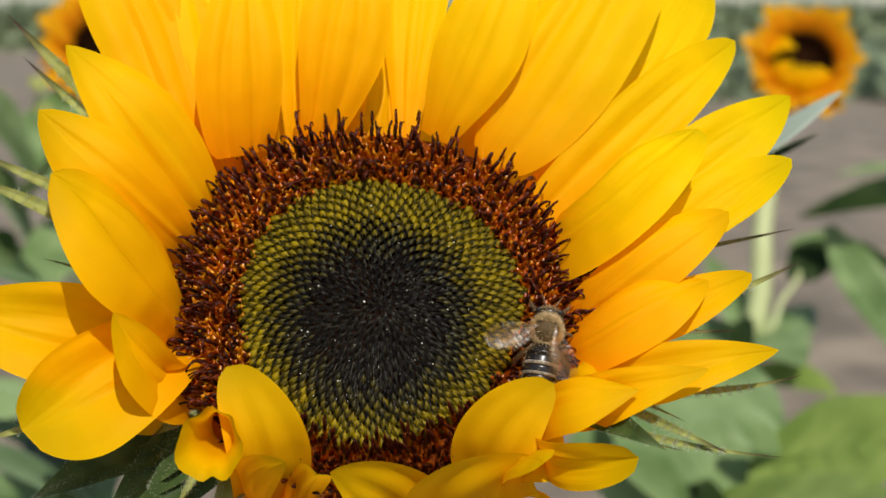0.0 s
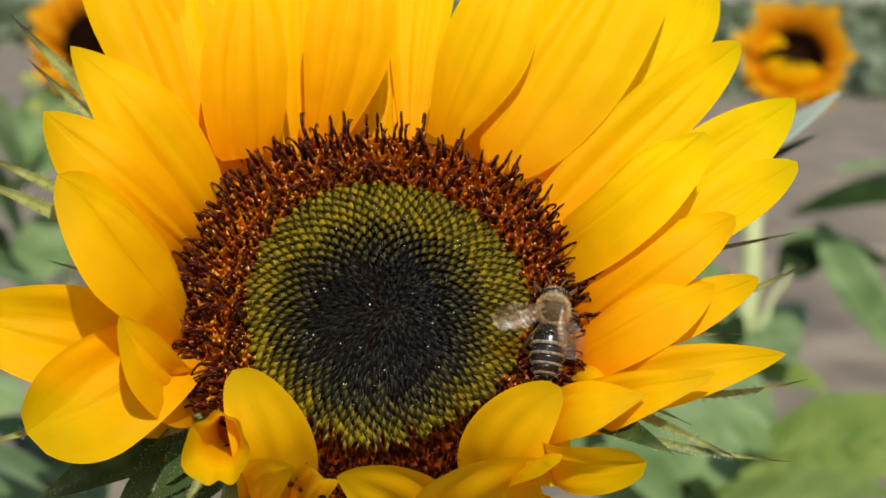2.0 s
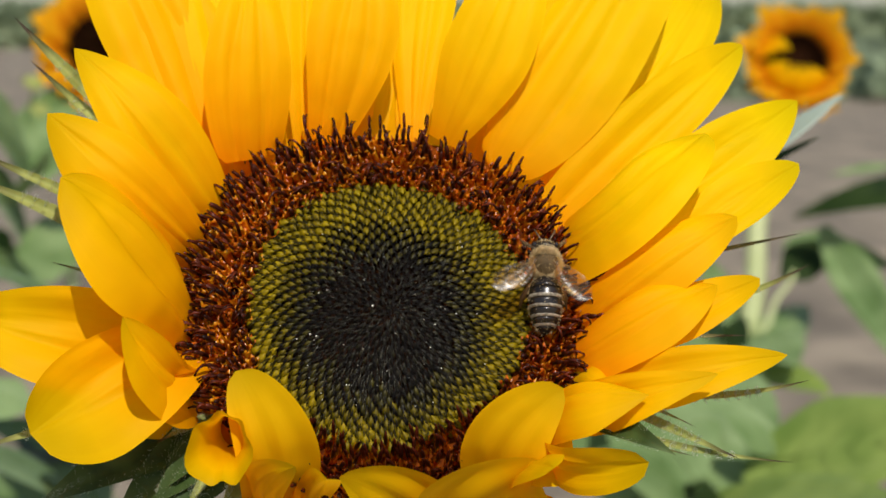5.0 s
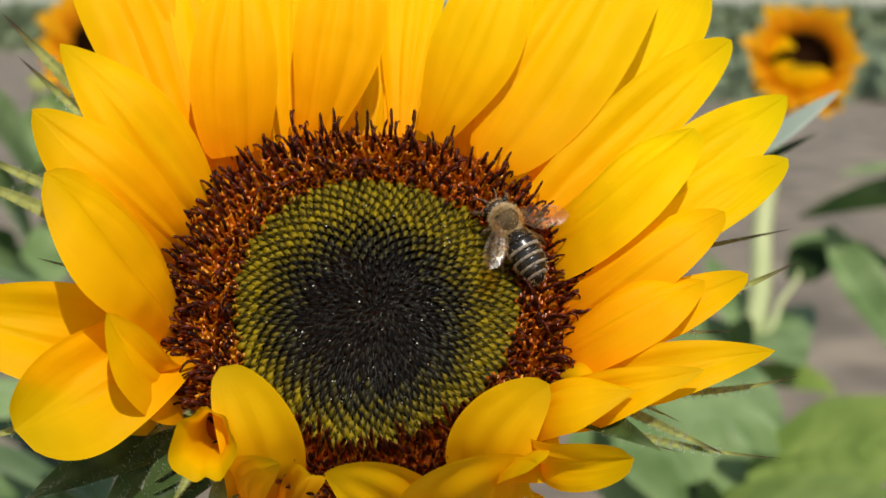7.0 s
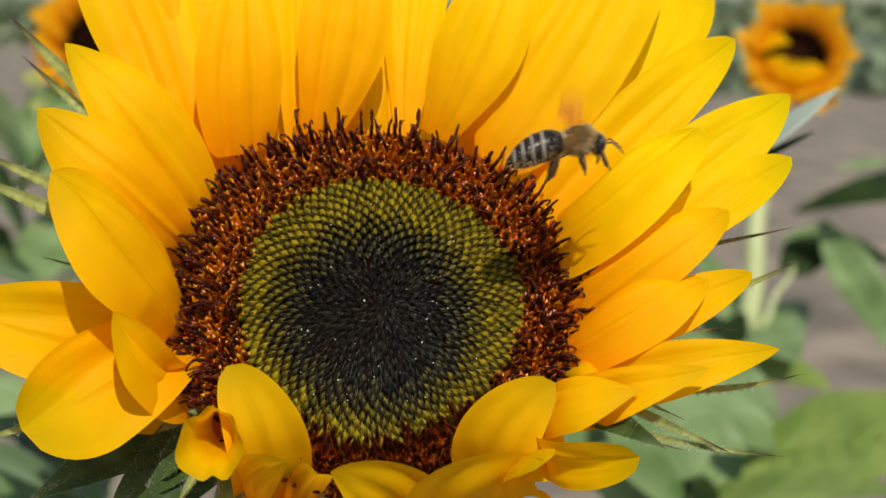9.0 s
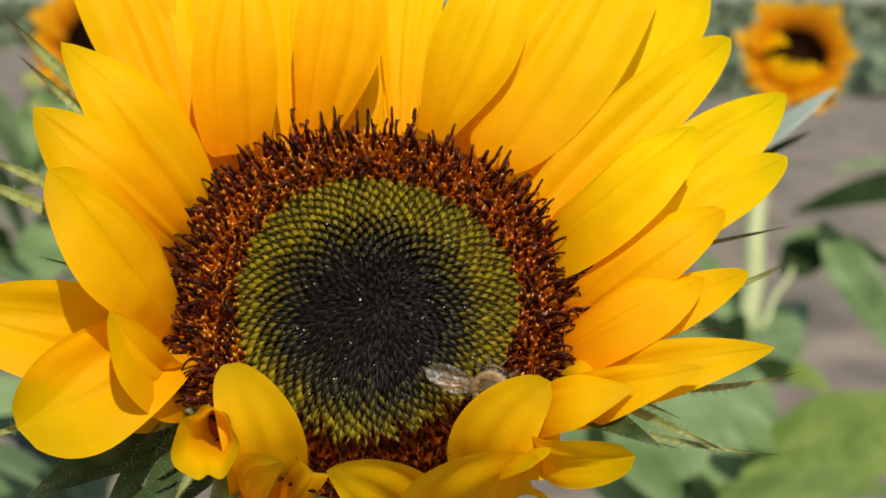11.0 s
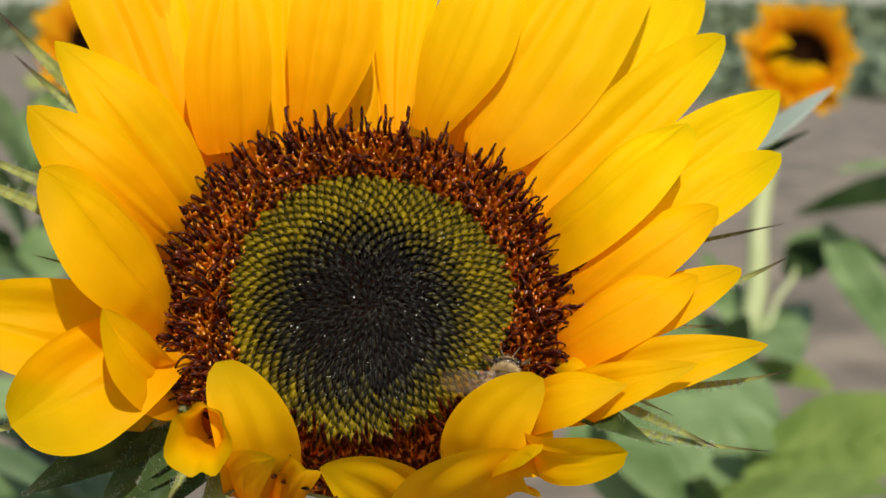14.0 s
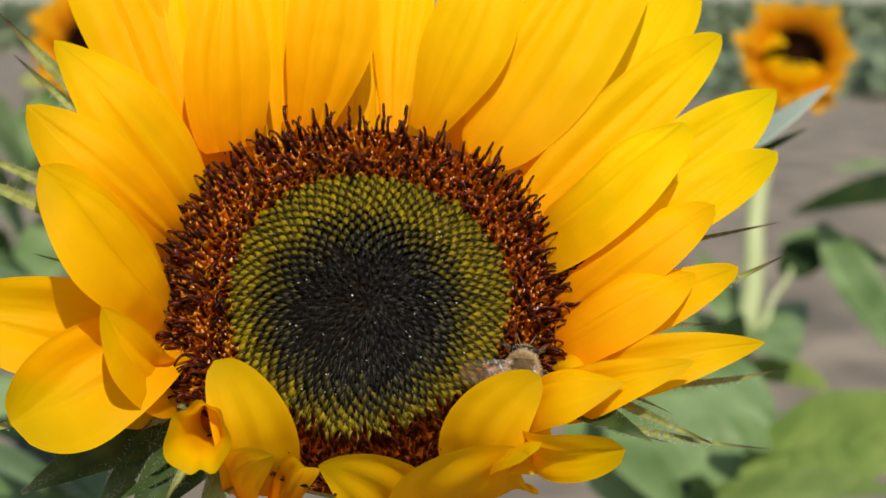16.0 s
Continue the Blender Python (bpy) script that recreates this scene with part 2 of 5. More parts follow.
def blade(bm, base, tip, width, facing, belly=0.0, bow=0.0, cup=0.2, roll=0.0, point=0.6, neck=0.45, wave=0.0, rows=18, cols=10, seed=0, ridge=0.05, widest=0.5, lean=0.0, crease=0.0, droop=0.0, shoulder=0.7, curl=(0.0, 0.0)):
    """A petal or leaf: a sheet along a bent spine from base to tip, `facing` up, with its cross-section cupped."""
    rng = random.Random(seed)
    ph = [rng.uniform(0, math.tau) for _ in range(4)]
    creases = [(rng.uniform(-0.45, -0.15), crease * rng.uniform(0.3, 1.0)), (rng.uniform(0.15, 0.45), crease * rng.uniform(0.3, 1.0))] if crease else []
    b, t = Vector(base), Vector(tip)
    d = (t - b).normalized()
    f0 = (Vector(facing) - d * Vector(facing).dot(d)).normalized()
    f0 = Matrix.Rotation(radians(roll), 3, d) @ f0
    s0 = d.cross(f0).normalized()
    mid = (b + t) / 2 + f0 * belly * 2 + s0 * bow * 2
    uv = bm.loops.layers.uv.verify()
    grid = []
    for i in range(rows + 1):
        x = i / rows
        c = b * (1 - x) ** 2 + mid * 2 * x * (1 - x) + t * x * x
        tan = ((mid - b) * (1 - x) + (t - mid) * x).normalized()
        if x > 0.6:
            c = c - f0 * (droop * (t - b).length * ((x - 0.6) / 0.4) ** 2)
            tan = (tan - f0 * (droop * 2 * (x - 0.6) / 0.4 / 0.4)).normalized()
        f = (f0 - tan * f0.dot(tan)).normalized()
        s = tan.cross(f)
        if x < widest:
            q = x / widest
            w = neck + (1 - neck) * (q * q * (3 - 2 * q)) ** shoulder
        else:
            q = (x - widest) / (1 - widest)
            w = point * (1 - q ** 1.7) + (1 - point) * math.sqrt(max(0.0, 1 - q ** 2.4))
        w = max(w, 0.012) * width / 2
        line = []
        for j in range(cols + 1):
            y = 2 * j / cols - 1
            bend = y * y if cup < 0 else 0.35 * y * y + 0.65 * abs(y - 0.1)
            h = cup * w * (bend - 0.35) + ridge * w * math.cos(3 * math.pi * y + 0.4 * math.sin(ph[0])) * math.sin(math.pi * min(1, x * 1.1))
            h += wave * w * math.sin(5 * x + ph[1] + 1.3 * y) * abs(y)
            for cy, cd in creases:
                h -= cd * w * math.exp(-(((y - cy * (1 - 0.8 * x * x)) / 0.07) ** 2)) * min(1, 6 * (1 - x))
            if crease:
                h -= crease * 1.3 * w * math.exp(-((y / 0.05) ** 2)) * max(0.0, x - 0.25)
            edge = 1 + 0.03 * math.sin(7 * x + ph[2 if y > 0 else 3])
            across = y * w * edge * (1 + lean * y)
            turn = radians(curl[0] if y < 0 else curl[1]) * min(1.0, 2.2 * x)
            if abs(turn) > 0.01 and abs(y) > 0.15:
                # the flank rolls over along an arc
                arc = turn * (abs(y) - 0.15) / 0.85
                bow_r = w * 0.85 / abs(turn)
                across = math.copysign(0.15 * w + bow_r * math.sin(abs(arc)), y)
                h = math.copysign(bow_r * (1 - math.cos(arc)), turn)
            line.append(bm.verts.new(c + s * across + f * h))
        grid.append(line)
    for i in range(rows):
        for j in range(cols):
            fc = bm.faces.new((grid[i][j], grid[i][j + 1], grid[i + 1][j + 1], grid[i + 1][j]))
            for lp, (ii, jj) in zip(fc.loops, ((i, j), (i, j + 1), (i + 1, j + 1), (i + 1, j))):
                lp[uv].uv = (jj / cols, ii / rows)


def hairs(bm, spots, length, width, rng, mat_index=0):
    """Short hairs, each a thin three-sided spike, from (place, direction)."""
    for p, d in spots:
        p, d = Vector(p), Vector(d).normalized()
        d = (d + Vector((rng.uniform(-0.5, 0.5), rng.uniform(-0.5, 0.5), rng.uniform(-0.5, 0.5)))).normalized()
        s = d.orthogonal().normalized() * width
        t = d.cross(s)
        ln = length * rng.uniform(0.6, 1.3)
        a, b, c = bm.verts.new(p + s), bm.verts.new(p - s * 0.5 + t * 0.87), bm.verts.new(p - s * 0.5 - t * 0.87)
        e = bm.verts.new(p + d * ln)
        for q in ((a, b, e), (b, c, e), (c, a, e)):
            bm.faces.new(q).material_index = mat_index


# ---- ground and distance ----
M_SOIL = plain("dry_soil", [(0.36, (0.115, 0.090, 0.060)), (0.64, (0.26, 0.207, 0.140))], 2.2, 0.95, 0.03)
gm = bmesh.new()
bmesh.ops.create_grid(gm, x_segments=60, y_segments=60, size=1500)
ground = part("ground", gm, M_SOIL, None, "dry grey-brown field soil", matrix=pose(0, 0, 0))
tagged(ground, category="ground", kind="structure")


def field_strip(name, y0, y1, x0, x1, count, size, height, material, label, category, seed):
    rng = random.Random(seed)
    verts, faces = [], []
    for _ in range(count):
        x, y = rng.uniform(x0, x1), rng.uniform(y0, y1)
        z = min(abs(rng.gauss(0.45, 0.35)), 1.08) * height
        s = size * rng.uniform(0.6, 1.4)
        m = Euler((rng.uniform(-1.2, 1.2), rng.uniform(-1, 1), rng.uniform(0, 6.3))).to_matrix()
        k = len(verts)
        for q in ((-0.5, -1, 0), (0.5, -0.3, 0.15), (0.35, 0.5, 0.1), (0, 1.1, -0.1), (-0.4, 0.4, 0.1)):
            verts.append(m @ Vector(q) * s + Vector((x, y, max(z, 0.02))))
        faces.append((k, k + 1, k + 2, k + 3, k + 4))
    me = bpy.data.meshes.new(name)
    me.from_pydata(verts, [], faces)
    ob = link(name, me, material, None, label)
    return tagged(ob, category=category, kind="stuff")


M_CROP = plain("crop_green", [(0.3, (0.16, 0.21, 0.11)), (0.7, (0.25, 0.30, 0.17))], 0.8, 0.7, random_tint=0.4, through_share=0.2)
M_HEDGE = plain("hedge_green", [(0.3, (0.19, 0.24, 0.12)), (0.7, (0.27, 0.32, 0.17))], 0.8, 0.7, random_tint=0.2, through_share=0.3)
field_strip("low_crop", 24, 52, -5, 24, 7000, 0.35, 0.5, M_CROP, "far rows of low green field crop", "crop", 1)
field_strip("hedge", 60, 68, -24, 28, 16000, 0.3, 1.5, M_HEDGE, "far dark green hedge at the field edge", "hedge", 2)

# ---- the sunflower ----
HEAD_Z = 1.2
TILT = 30.0  # how far the face looks up
HEAD = Matrix.Translation((0, 0, HEAD_Z)) @ Matrix(((1, 0, 0, 0), (0, math.sin(radians(TILT)), -math.cos(radians(TILT)), 0), (0, math.cos(radians(TILT)), math.sin(radians(TILT)), 0), (0, 0, 0, 1)))
GOLDEN = math.pi * (3 - math.sqrt(5))


def disc_height(r):
    """Height of the disc's surface at radius r, in mm."""
    return 0.9 * math.sin(min(r, 22) / 22 * math.pi * 0.8) - 0.3


BASE = pose(0, 0.06, 0)
sunflower = empty("sunflower", BASE, "open golden-yellow sunflower with dark disc and hairy green bracts", "sunflower")
ON_HEAD = BASE.inverted() @ HEAD


def petal(angle, tip, width, belly, bow, cup, roll, point, seed, radius=26.5, widest=0.5, lean=0.0, neck=0.45, skin=None, rise=-2.5, droop=0.12, shoulder=0.7, curl=(0.0, 0.0), crease=0.1):
    """A ray petal from the rim at `angle` degrees to `tip`, in mm across, up and out of the disc."""
    a = radians(angle)
    out = Vector((math.cos(a), math.sin(a), 0))
    base = out * radius + Vector((0, 0, rise))
    spine = (Vector(tip) - base).normalized()
    side = Vector((0, 0, 1)).cross(out)
    bm = bmesh.new()
    blade(bm, base * MM, Vector(tip) * MM, width * MM, spine.cross(side), belly * MM, bow * MM, cup, roll, point, seed=seed, wave=0.05, widest=widest, lean=lean, neck=neck, rows=38, cols=24, ridge=0.045, crease=crease, droop=droop, shoulder=shoulder, curl=curl)
    return part("petal", bm, skin or M_PETAL, sunflower, matrix=ON_HEAD)


petal(168.0, (-39.9, 15.7, -4.0), 11.5, 1, 0.0, 0.10, 0, 0.60, 1, 23.5, 0.50, 0.00, 0.45, M_PETAL_BACK_SHADED, rise=-6)
petal(144.5, (-34.4, 33.5, -4.0), 11.5, 1, 0.0, 0.10, 0, 0.60, 2, 23.5, 0.50, 0.00, 0.45, M_PETAL_BACK_SHADED, rise=-6)
petal(134.3, (-27.8, 40.4, -4.0), 11.5, 1, 0.0, 0.10, 0, 0.60, 3, 23.5, 0.50, 0.00, 0.45, M_PETAL_BACK_SHADED, rise=-6)
petal(119.9, (-16.1, 60.2, -4.0), 11.5, 1, 0.0, 0.10, 0, 0.60, 4, 23.5, 0.50, 0.00, 0.45, M_PETAL_BACK_SHADED, rise=-6)
petal(109.5, (-8.7, 47.8, -4.0), 11.5, 1, 0.0, 0.10, 0, 0.60, 5, 23.5, 0.50, 0.00, 0.45, M_PETAL_BACK_SHADED, rise=-6)
petal(95.7, (1.0, 57.3, -4.0), 11.5, 1, 0.0, 0.10, 0, 0.60, 6, 24.5, 0.50, 0.00, 0.45, M_PETAL_BACK_SHADED, rise=-6)
petal(79.7, (9.2, 47.8, -4.0), 11.5, 1, 0.0, 0.10, 0, 0.60, 7, 23.5, 0.50, 0.00, 0.45, M_PETAL_BACK_SHADED, rise=-6)
petal(65.1, (23.6, 56.4, -4.0), 11.5, 1, 0.0, 0.10, 0, 0.60, 8, 23.5, 0.50, 0.00, 0.45, M_PETAL_BACK_SHADED, rise=-6)
petal(57.6, (27.5, 60.2, -4.0), 13.0, 1, 0.0, 0.10, 0, 0.60, 9, 23.5, 0.50, 0.00, 0.45, M_PETAL_BACK_SHADED, rise=-6)
petal(47.7, (32.3, 34.1, -4.0), 11.5, 1, 0.0, 0.10, 0, 0.60, 10, 23.5, 0.50, 0.00, 0.45, M_PETAL_BACK_SHADED, rise=-6)
petal(33.4, (39.0, 25.2, -4.0), 11.5, 1, 0.0, 0.10, 0, 0.60, 11, 23.5, 0.50, 0.00, 0.45, M_PETAL_BACK_SHADED, rise=-6)
petal(18.7, (40.0, 13.3, -4.0), 11.5, 1, 0.0, 0.10, 0, 0.60, 12, 23.5, 0.50, 0.00, 0.45, M_PETAL_BACK_SHADED, rise=-6)
petal(6.2, (38.6, 4.6, -4.0), 11.5, 1, 0.0, 0.10, 0, 0.60, 13, 23.5, 0.50, 0.00, 0.45, M_PETAL_BACK_SHADED, rise=-6)
petal(-8.0, (37.3, -5.3, -4.0), 9.2, 1, 0.0, 0.10, 0, 0.60, 14, 23.5, 0.50, 0.00, 0.45, M_PETAL_BACK_SHADED, rise=-6)
petal(132.2, (-28.6, 58.9, 6.0), 11.5, 2, 0.0, 0.15, 0, 0.60, 15, 26.5, 0.50, 0.00, 0.45)
petal(115.7, (-11.9, 62.8, 6.0), 8.4, 2, 0.0, 0.15, 0, 0.60, 16, 26.5, 0.50, 0.00, 0.45)
petal(82.7, (8.2, 69.9, -2.0), 9.9, 1.5, -1.2, -0.10, -1, 0.60, 17, 26.5, 0.59, 0.00, 0.30, M_PETAL, shoulder=0.85, rise=-4)
petal(41.5, (50.0, 58.6, -4.0), 8.8, 1, 2.6, -0.10, 9, 0.59, 18, 26.5, 0.74, 0.05, 0.44, M_PETAL, shoulder=0.71, rise=-4)
petal(144.5, (-36.0, 58.2, 7.0), 16.4, 2, 0.0, -0.10, 0, 0.60, 19, 26.5, 0.50, 0.00, 0.45, M_PETAL_GOLD_DIM)
petal(152.6, (-45.0, 62.1, 9.0), 15.8, 3, 2.3, -0.10, 3, 0.59, 51, 26.5, 0.62, -0.01, 0.15, M_PETAL_GOLD_DIM)
petal(131.5, (-18.3, 51.0, 11.0), 11.9, 4, -2.0, -0.10, 5, 0.55, 20, 29, 0.32, 0.07, 0.62, M_PETAL_GOLD_DIM, shoulder=0.22, rise=3)
petal(110.1, (-4.2, 56.1, 9.5), 12.7, 4, 1.0, -0.10, 4, 0.60, 21, 26.5, 0.48, 0.01, 0.43, M_PETAL_GOLD_DIM, shoulder=0.66, rise=0)
petal(55.9, (39.4, 62.0, 6.0), 15.8, 3.5, 1.5, -0.10, 1, 0.08, 22, 26.5, 0.45, 0.20, 0.22, M_PETAL, shoulder=0.21, rise=0)
petal(73.1, (20.9, 55.9, 11.0), 12.5, 4, 1.0, -0.10, 2, 0.55, 23, 26.5, 0.42, 0.02, 0.40, M_PETAL, shoulder=0.64, rise=1)
petal(149.7, (-40.5, 31.5, 17.0), 12.4, 4, -0.1, -0.20, -8, 0.78, 24, 26.5, 0.52, -0.02, 0.45, M_PETAL_GOLD_DIM)
petal(161.0, (-42.5, 20.1, 19.0), 10.9, 5, -0.2, -0.20, -20, 0.63, 25, 26.5, 0.70, -0.06, 0.45, M_PETAL_WARM_LIT)
petal(183.1, (-39.5, 11.4, 21.0), 21.3, 3, -1.3, -0.33, 10, 0.38, 26, 26.5, 0.63, -0.09, 0.45, M_PETAL_WARM_LIT, droop=0.05)
petal(-171.3, (-54.0, -4.2, 12.8), 13.9, 4, -0.7, 0.35, -19, 0.58, 27, 26.5, 0.55, -0.14, 0.45, M_PETAL_WARM_LIT)
petal(-175.5, (-43.1, -18.4, 10.3), 14.9, 5, -0.3, 0.45, 6, 0.21, 28, 26.5, 0.73, -0.22, 0.45, M_PETAL_WARM_LIT)
petal(-162.5, (-31.7, -6.2, 16.0), 8.5, 3, -4.0, 0.50, -34, 0.68, 29, 26.5, 0.73, -0.38, 0.47, M_PETAL_WARM_LIT, shoulder=0.15, droop=0.05)
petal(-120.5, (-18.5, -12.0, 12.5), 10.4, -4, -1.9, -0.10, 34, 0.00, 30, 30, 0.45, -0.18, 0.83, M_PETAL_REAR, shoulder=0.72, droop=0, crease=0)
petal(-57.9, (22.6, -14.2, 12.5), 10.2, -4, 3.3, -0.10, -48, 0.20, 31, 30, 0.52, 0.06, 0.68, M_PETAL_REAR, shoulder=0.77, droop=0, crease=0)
petal(-33.0, (31.1, -14.8, 15.0), 10.5, 4, 1.9, -0.28, 12, 0.88, 32, 26.5, 0.71, 0.33, 0.75, M_PETAL_WARM_LIT, curl=(0, -40))
petal(-27.2, (39.6, -13.3, 16.0), 7.2, 4, 1.5, 0.20, 30, 0.71, 33, 26.5, 0.50, 0.13, 0.85, M_PETAL_WARM_LIT)
petal(-23.5, (50.3, -8.8, 11.5), 7.9, 4, 1.1, 0.25, 18, 0.78, 34, 26.5, 0.55, 0.14, 0.7, M_PETAL_WARM_LIT)
petal(-36.4, (29.4, -26.6, 18.8), 6.8, 4, 0.1, 0.29, 63, 0.00, 35, 26.5, 0.75, -0.03, 0.45, M_PETAL_WARM_LIT)
petal(-15.5, (42.8, 2.0, 9.0), 10.0, 2.5, 1.5, -0.18, 3, 0.67, 36, 26.5, 0.57, 0.09, 0.85, M_PETAL_WARM_LIT, shoulder=0.69, rise=2.5, curl=(0, -10))
petal(-7.4, (49.0, 3.4, 7.0), 7.3, 3, 2.1, 0.25, 10, 0.40, 37, 26.5, 0.55, 0.06, 0.45, M_PETAL_WARM_LIT, shoulder=0.70)
petal(-3.5, (46.1, 10.8, 10.0), 8.8, 3, 0.5, -0.20, 16, 0.35, 38, 26.5, 0.54, 0.03, 0.70, M_PETAL_WARM_LIT, shoulder=0.70, rise=1, curl=(0, -14))
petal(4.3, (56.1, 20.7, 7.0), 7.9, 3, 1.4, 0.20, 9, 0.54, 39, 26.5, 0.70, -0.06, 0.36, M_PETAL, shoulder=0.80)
petal(21.0, (41.8, 23.4, 11.0), 11.6, 3, 3.4, -0.10, -14, 0.27, 40, 26.0, 0.50, 0.19, 0.82, M_PETAL, shoulder=0.20, rise=1.5)
petal(22.0, (58.3, 31.7, 4.0), 10.6, 2, 1.1, 0.20, 13, 0.79, 41, 26.5, 0.62, 0.06, 0.45, M_PETAL, shoulder=0.70)
petal(31.0, (52.2, 41.7, 2.0), 10.2, 1.5, -0.8, 0.20, 18, 0.53, 42, 25.5, 0.50, -0.02, 0.72, M_PETAL, shoulder=0.50, rise=-2)
petal(-118.2, (-10.4, -25.0, 15.0), 6.2, -1, 2.7, 0.10, -8, 0.45, 43, 31, 0.50, 0.02, 0.90, M_PETAL_WARM_LIT, shoulder=0.70, droop=0)
petal(-112.6, (-6.4, -26.7, 16.0), 4.7, 2, 0.0, 0.50, 0, 0.20, 44, 30, 0.50, 0.00, 0.8, M_PETAL_WARM_LIT, droop=0)
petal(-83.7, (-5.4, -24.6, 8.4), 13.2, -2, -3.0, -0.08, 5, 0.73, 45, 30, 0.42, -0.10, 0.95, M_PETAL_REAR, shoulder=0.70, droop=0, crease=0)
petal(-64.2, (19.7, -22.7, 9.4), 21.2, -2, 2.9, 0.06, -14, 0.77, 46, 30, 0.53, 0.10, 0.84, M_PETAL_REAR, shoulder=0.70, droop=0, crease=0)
petal(-52.3, (20.6, -26.4, 20.0), 7.0, 2, 0.0, -0.30, 0, 0.00, 47, 30, 0.50, 0.00, 0.8, M_PETAL_WARM_LIT, droop=0)
petal(-26.7, (28.6, -15.9, 8.0), 10.7, 1, 0.0, 0.10, 0, 0.50, 48, 25, 0.50, 0.00, 0.8, M_PETAL_BACK_SHADED)
petal(-45.8, (22.6, -24.0, 8.0), 10.7, 1, 0.0, 0.10, 0, 0.50, 49, 25, 0.50, 0.00, 0.8, M_PETAL_BACK_SHADED)
petal(-165.4, (-34.0, -15.0, -3.0), 10.7, 1, 0.0, 0.10, 0, 0.50, 50, 25, 0.50, 0.00, 0.8, M_PETAL_BACK_SHADED, rise=-7)


def rolled_petal(mouth, throat, across, along, slope, seed):
    """A young petal still rolled into a trumpet: from its throat out to an uneven, flared mouth."""
    rng = random.Random(seed)
    ph = [rng.uniform(0, math.tau) for _ in range(3)]
    m, t = Vector(mouth), Vector(throat)
    bm = bmesh.new()
    uv = bm.loops.layers.uv.verify()
    rows, sides = 14, 40
    grid = []
    for i in range(rows + 1):
        x = i / rows
        c = t.lerp(m, x)
        grow = 0.48 + 0.14 * x + 0.38 * x ** 4
        line = []
        for k in range(sides):
            a = k * math.tau / sides
            lobe = 1 + x * x * (0.15 * math.sin(2 * a + ph[0]) + 0.10 * math.sin(3 * a + ph[1]) + 0.06 * math.sin(7 * a + ph[2]))
            p = Vector((across * math.cos(a), along * math.sin(a), 0)) * grow * lobe
            p.z = slope * p.y + x ** 4 * (0.9 * math.sin(2 * a + ph[2]) - 0.8 * max(0.0, -math.sin(a)) * x ** 6)
            line.append(bm.verts.new((c + p) * MM))
        grid.append(line)
    bm.faces.new(grid[0])
    for i in range(rows):
        for k in range(sides):
            j = (k + 1) % sides
            f = bm.faces.new((grid[i][k], grid[i][j], grid[i + 1][j], grid[i + 1][k]))
            for lp, (ii, kk) in zip(f.loops, ((i, k), (i, k + 1), (i + 1, k + 1), (i + 1, k))):
                lp[uv].uv = (kk / sides, 0.15 + 0.85 * ii / rows)
    return part("petal", bm, M_PETAL_WARM_LIT, sunflower, matrix=ON_HEAD)


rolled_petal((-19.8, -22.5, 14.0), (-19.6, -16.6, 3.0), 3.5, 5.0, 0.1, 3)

# receptacle behind the disc
bm = bmesh.new()
tube_rings(bm, [((0, 0, -14 * MM), 6 * MM), ((0, 0, -12 * MM), 15 * MM), ((0, 0, -8 * MM), 23 * MM), ((0, 0, -3 * MM), 26.5 * MM), ((0, 0, -1.2 * MM), 26 * MM)], 40)
part("receptacle", bm, M_SEPAL, sunflower, matrix=ON_HEAD)

# disc floor
bm = bmesh.new()
rings = []
for k in range(1, 15):
    r = 26.5 * k / 14
    rings.append([bm.verts.new((r * MM * math.cos(j * math.tau / 48), r * MM * math.sin(j * math.tau / 48), (disc_height(r) - 0.9) * MM)) for j in range(48)])
c0 = bm.verts.new((0, 0, (disc_height(0) - 0.9) * MM))
for j in range(48):
    bm.faces.new((c0, rings[0][j], rings[0][(j + 1) % 48]))
for p, q in zip(rings, rings[1:]):
    for j in range(48):
        f = bm.faces.new((p[j], q[j], q[(j + 1) % 48], p[(j + 1) % 48]))
        f.material_index = 1 if q in rings[10:] else 0
part("disc", bm, M_DISC, sunflower, matrix=ON_HEAD).data.materials.append(M_FLORET_BED)


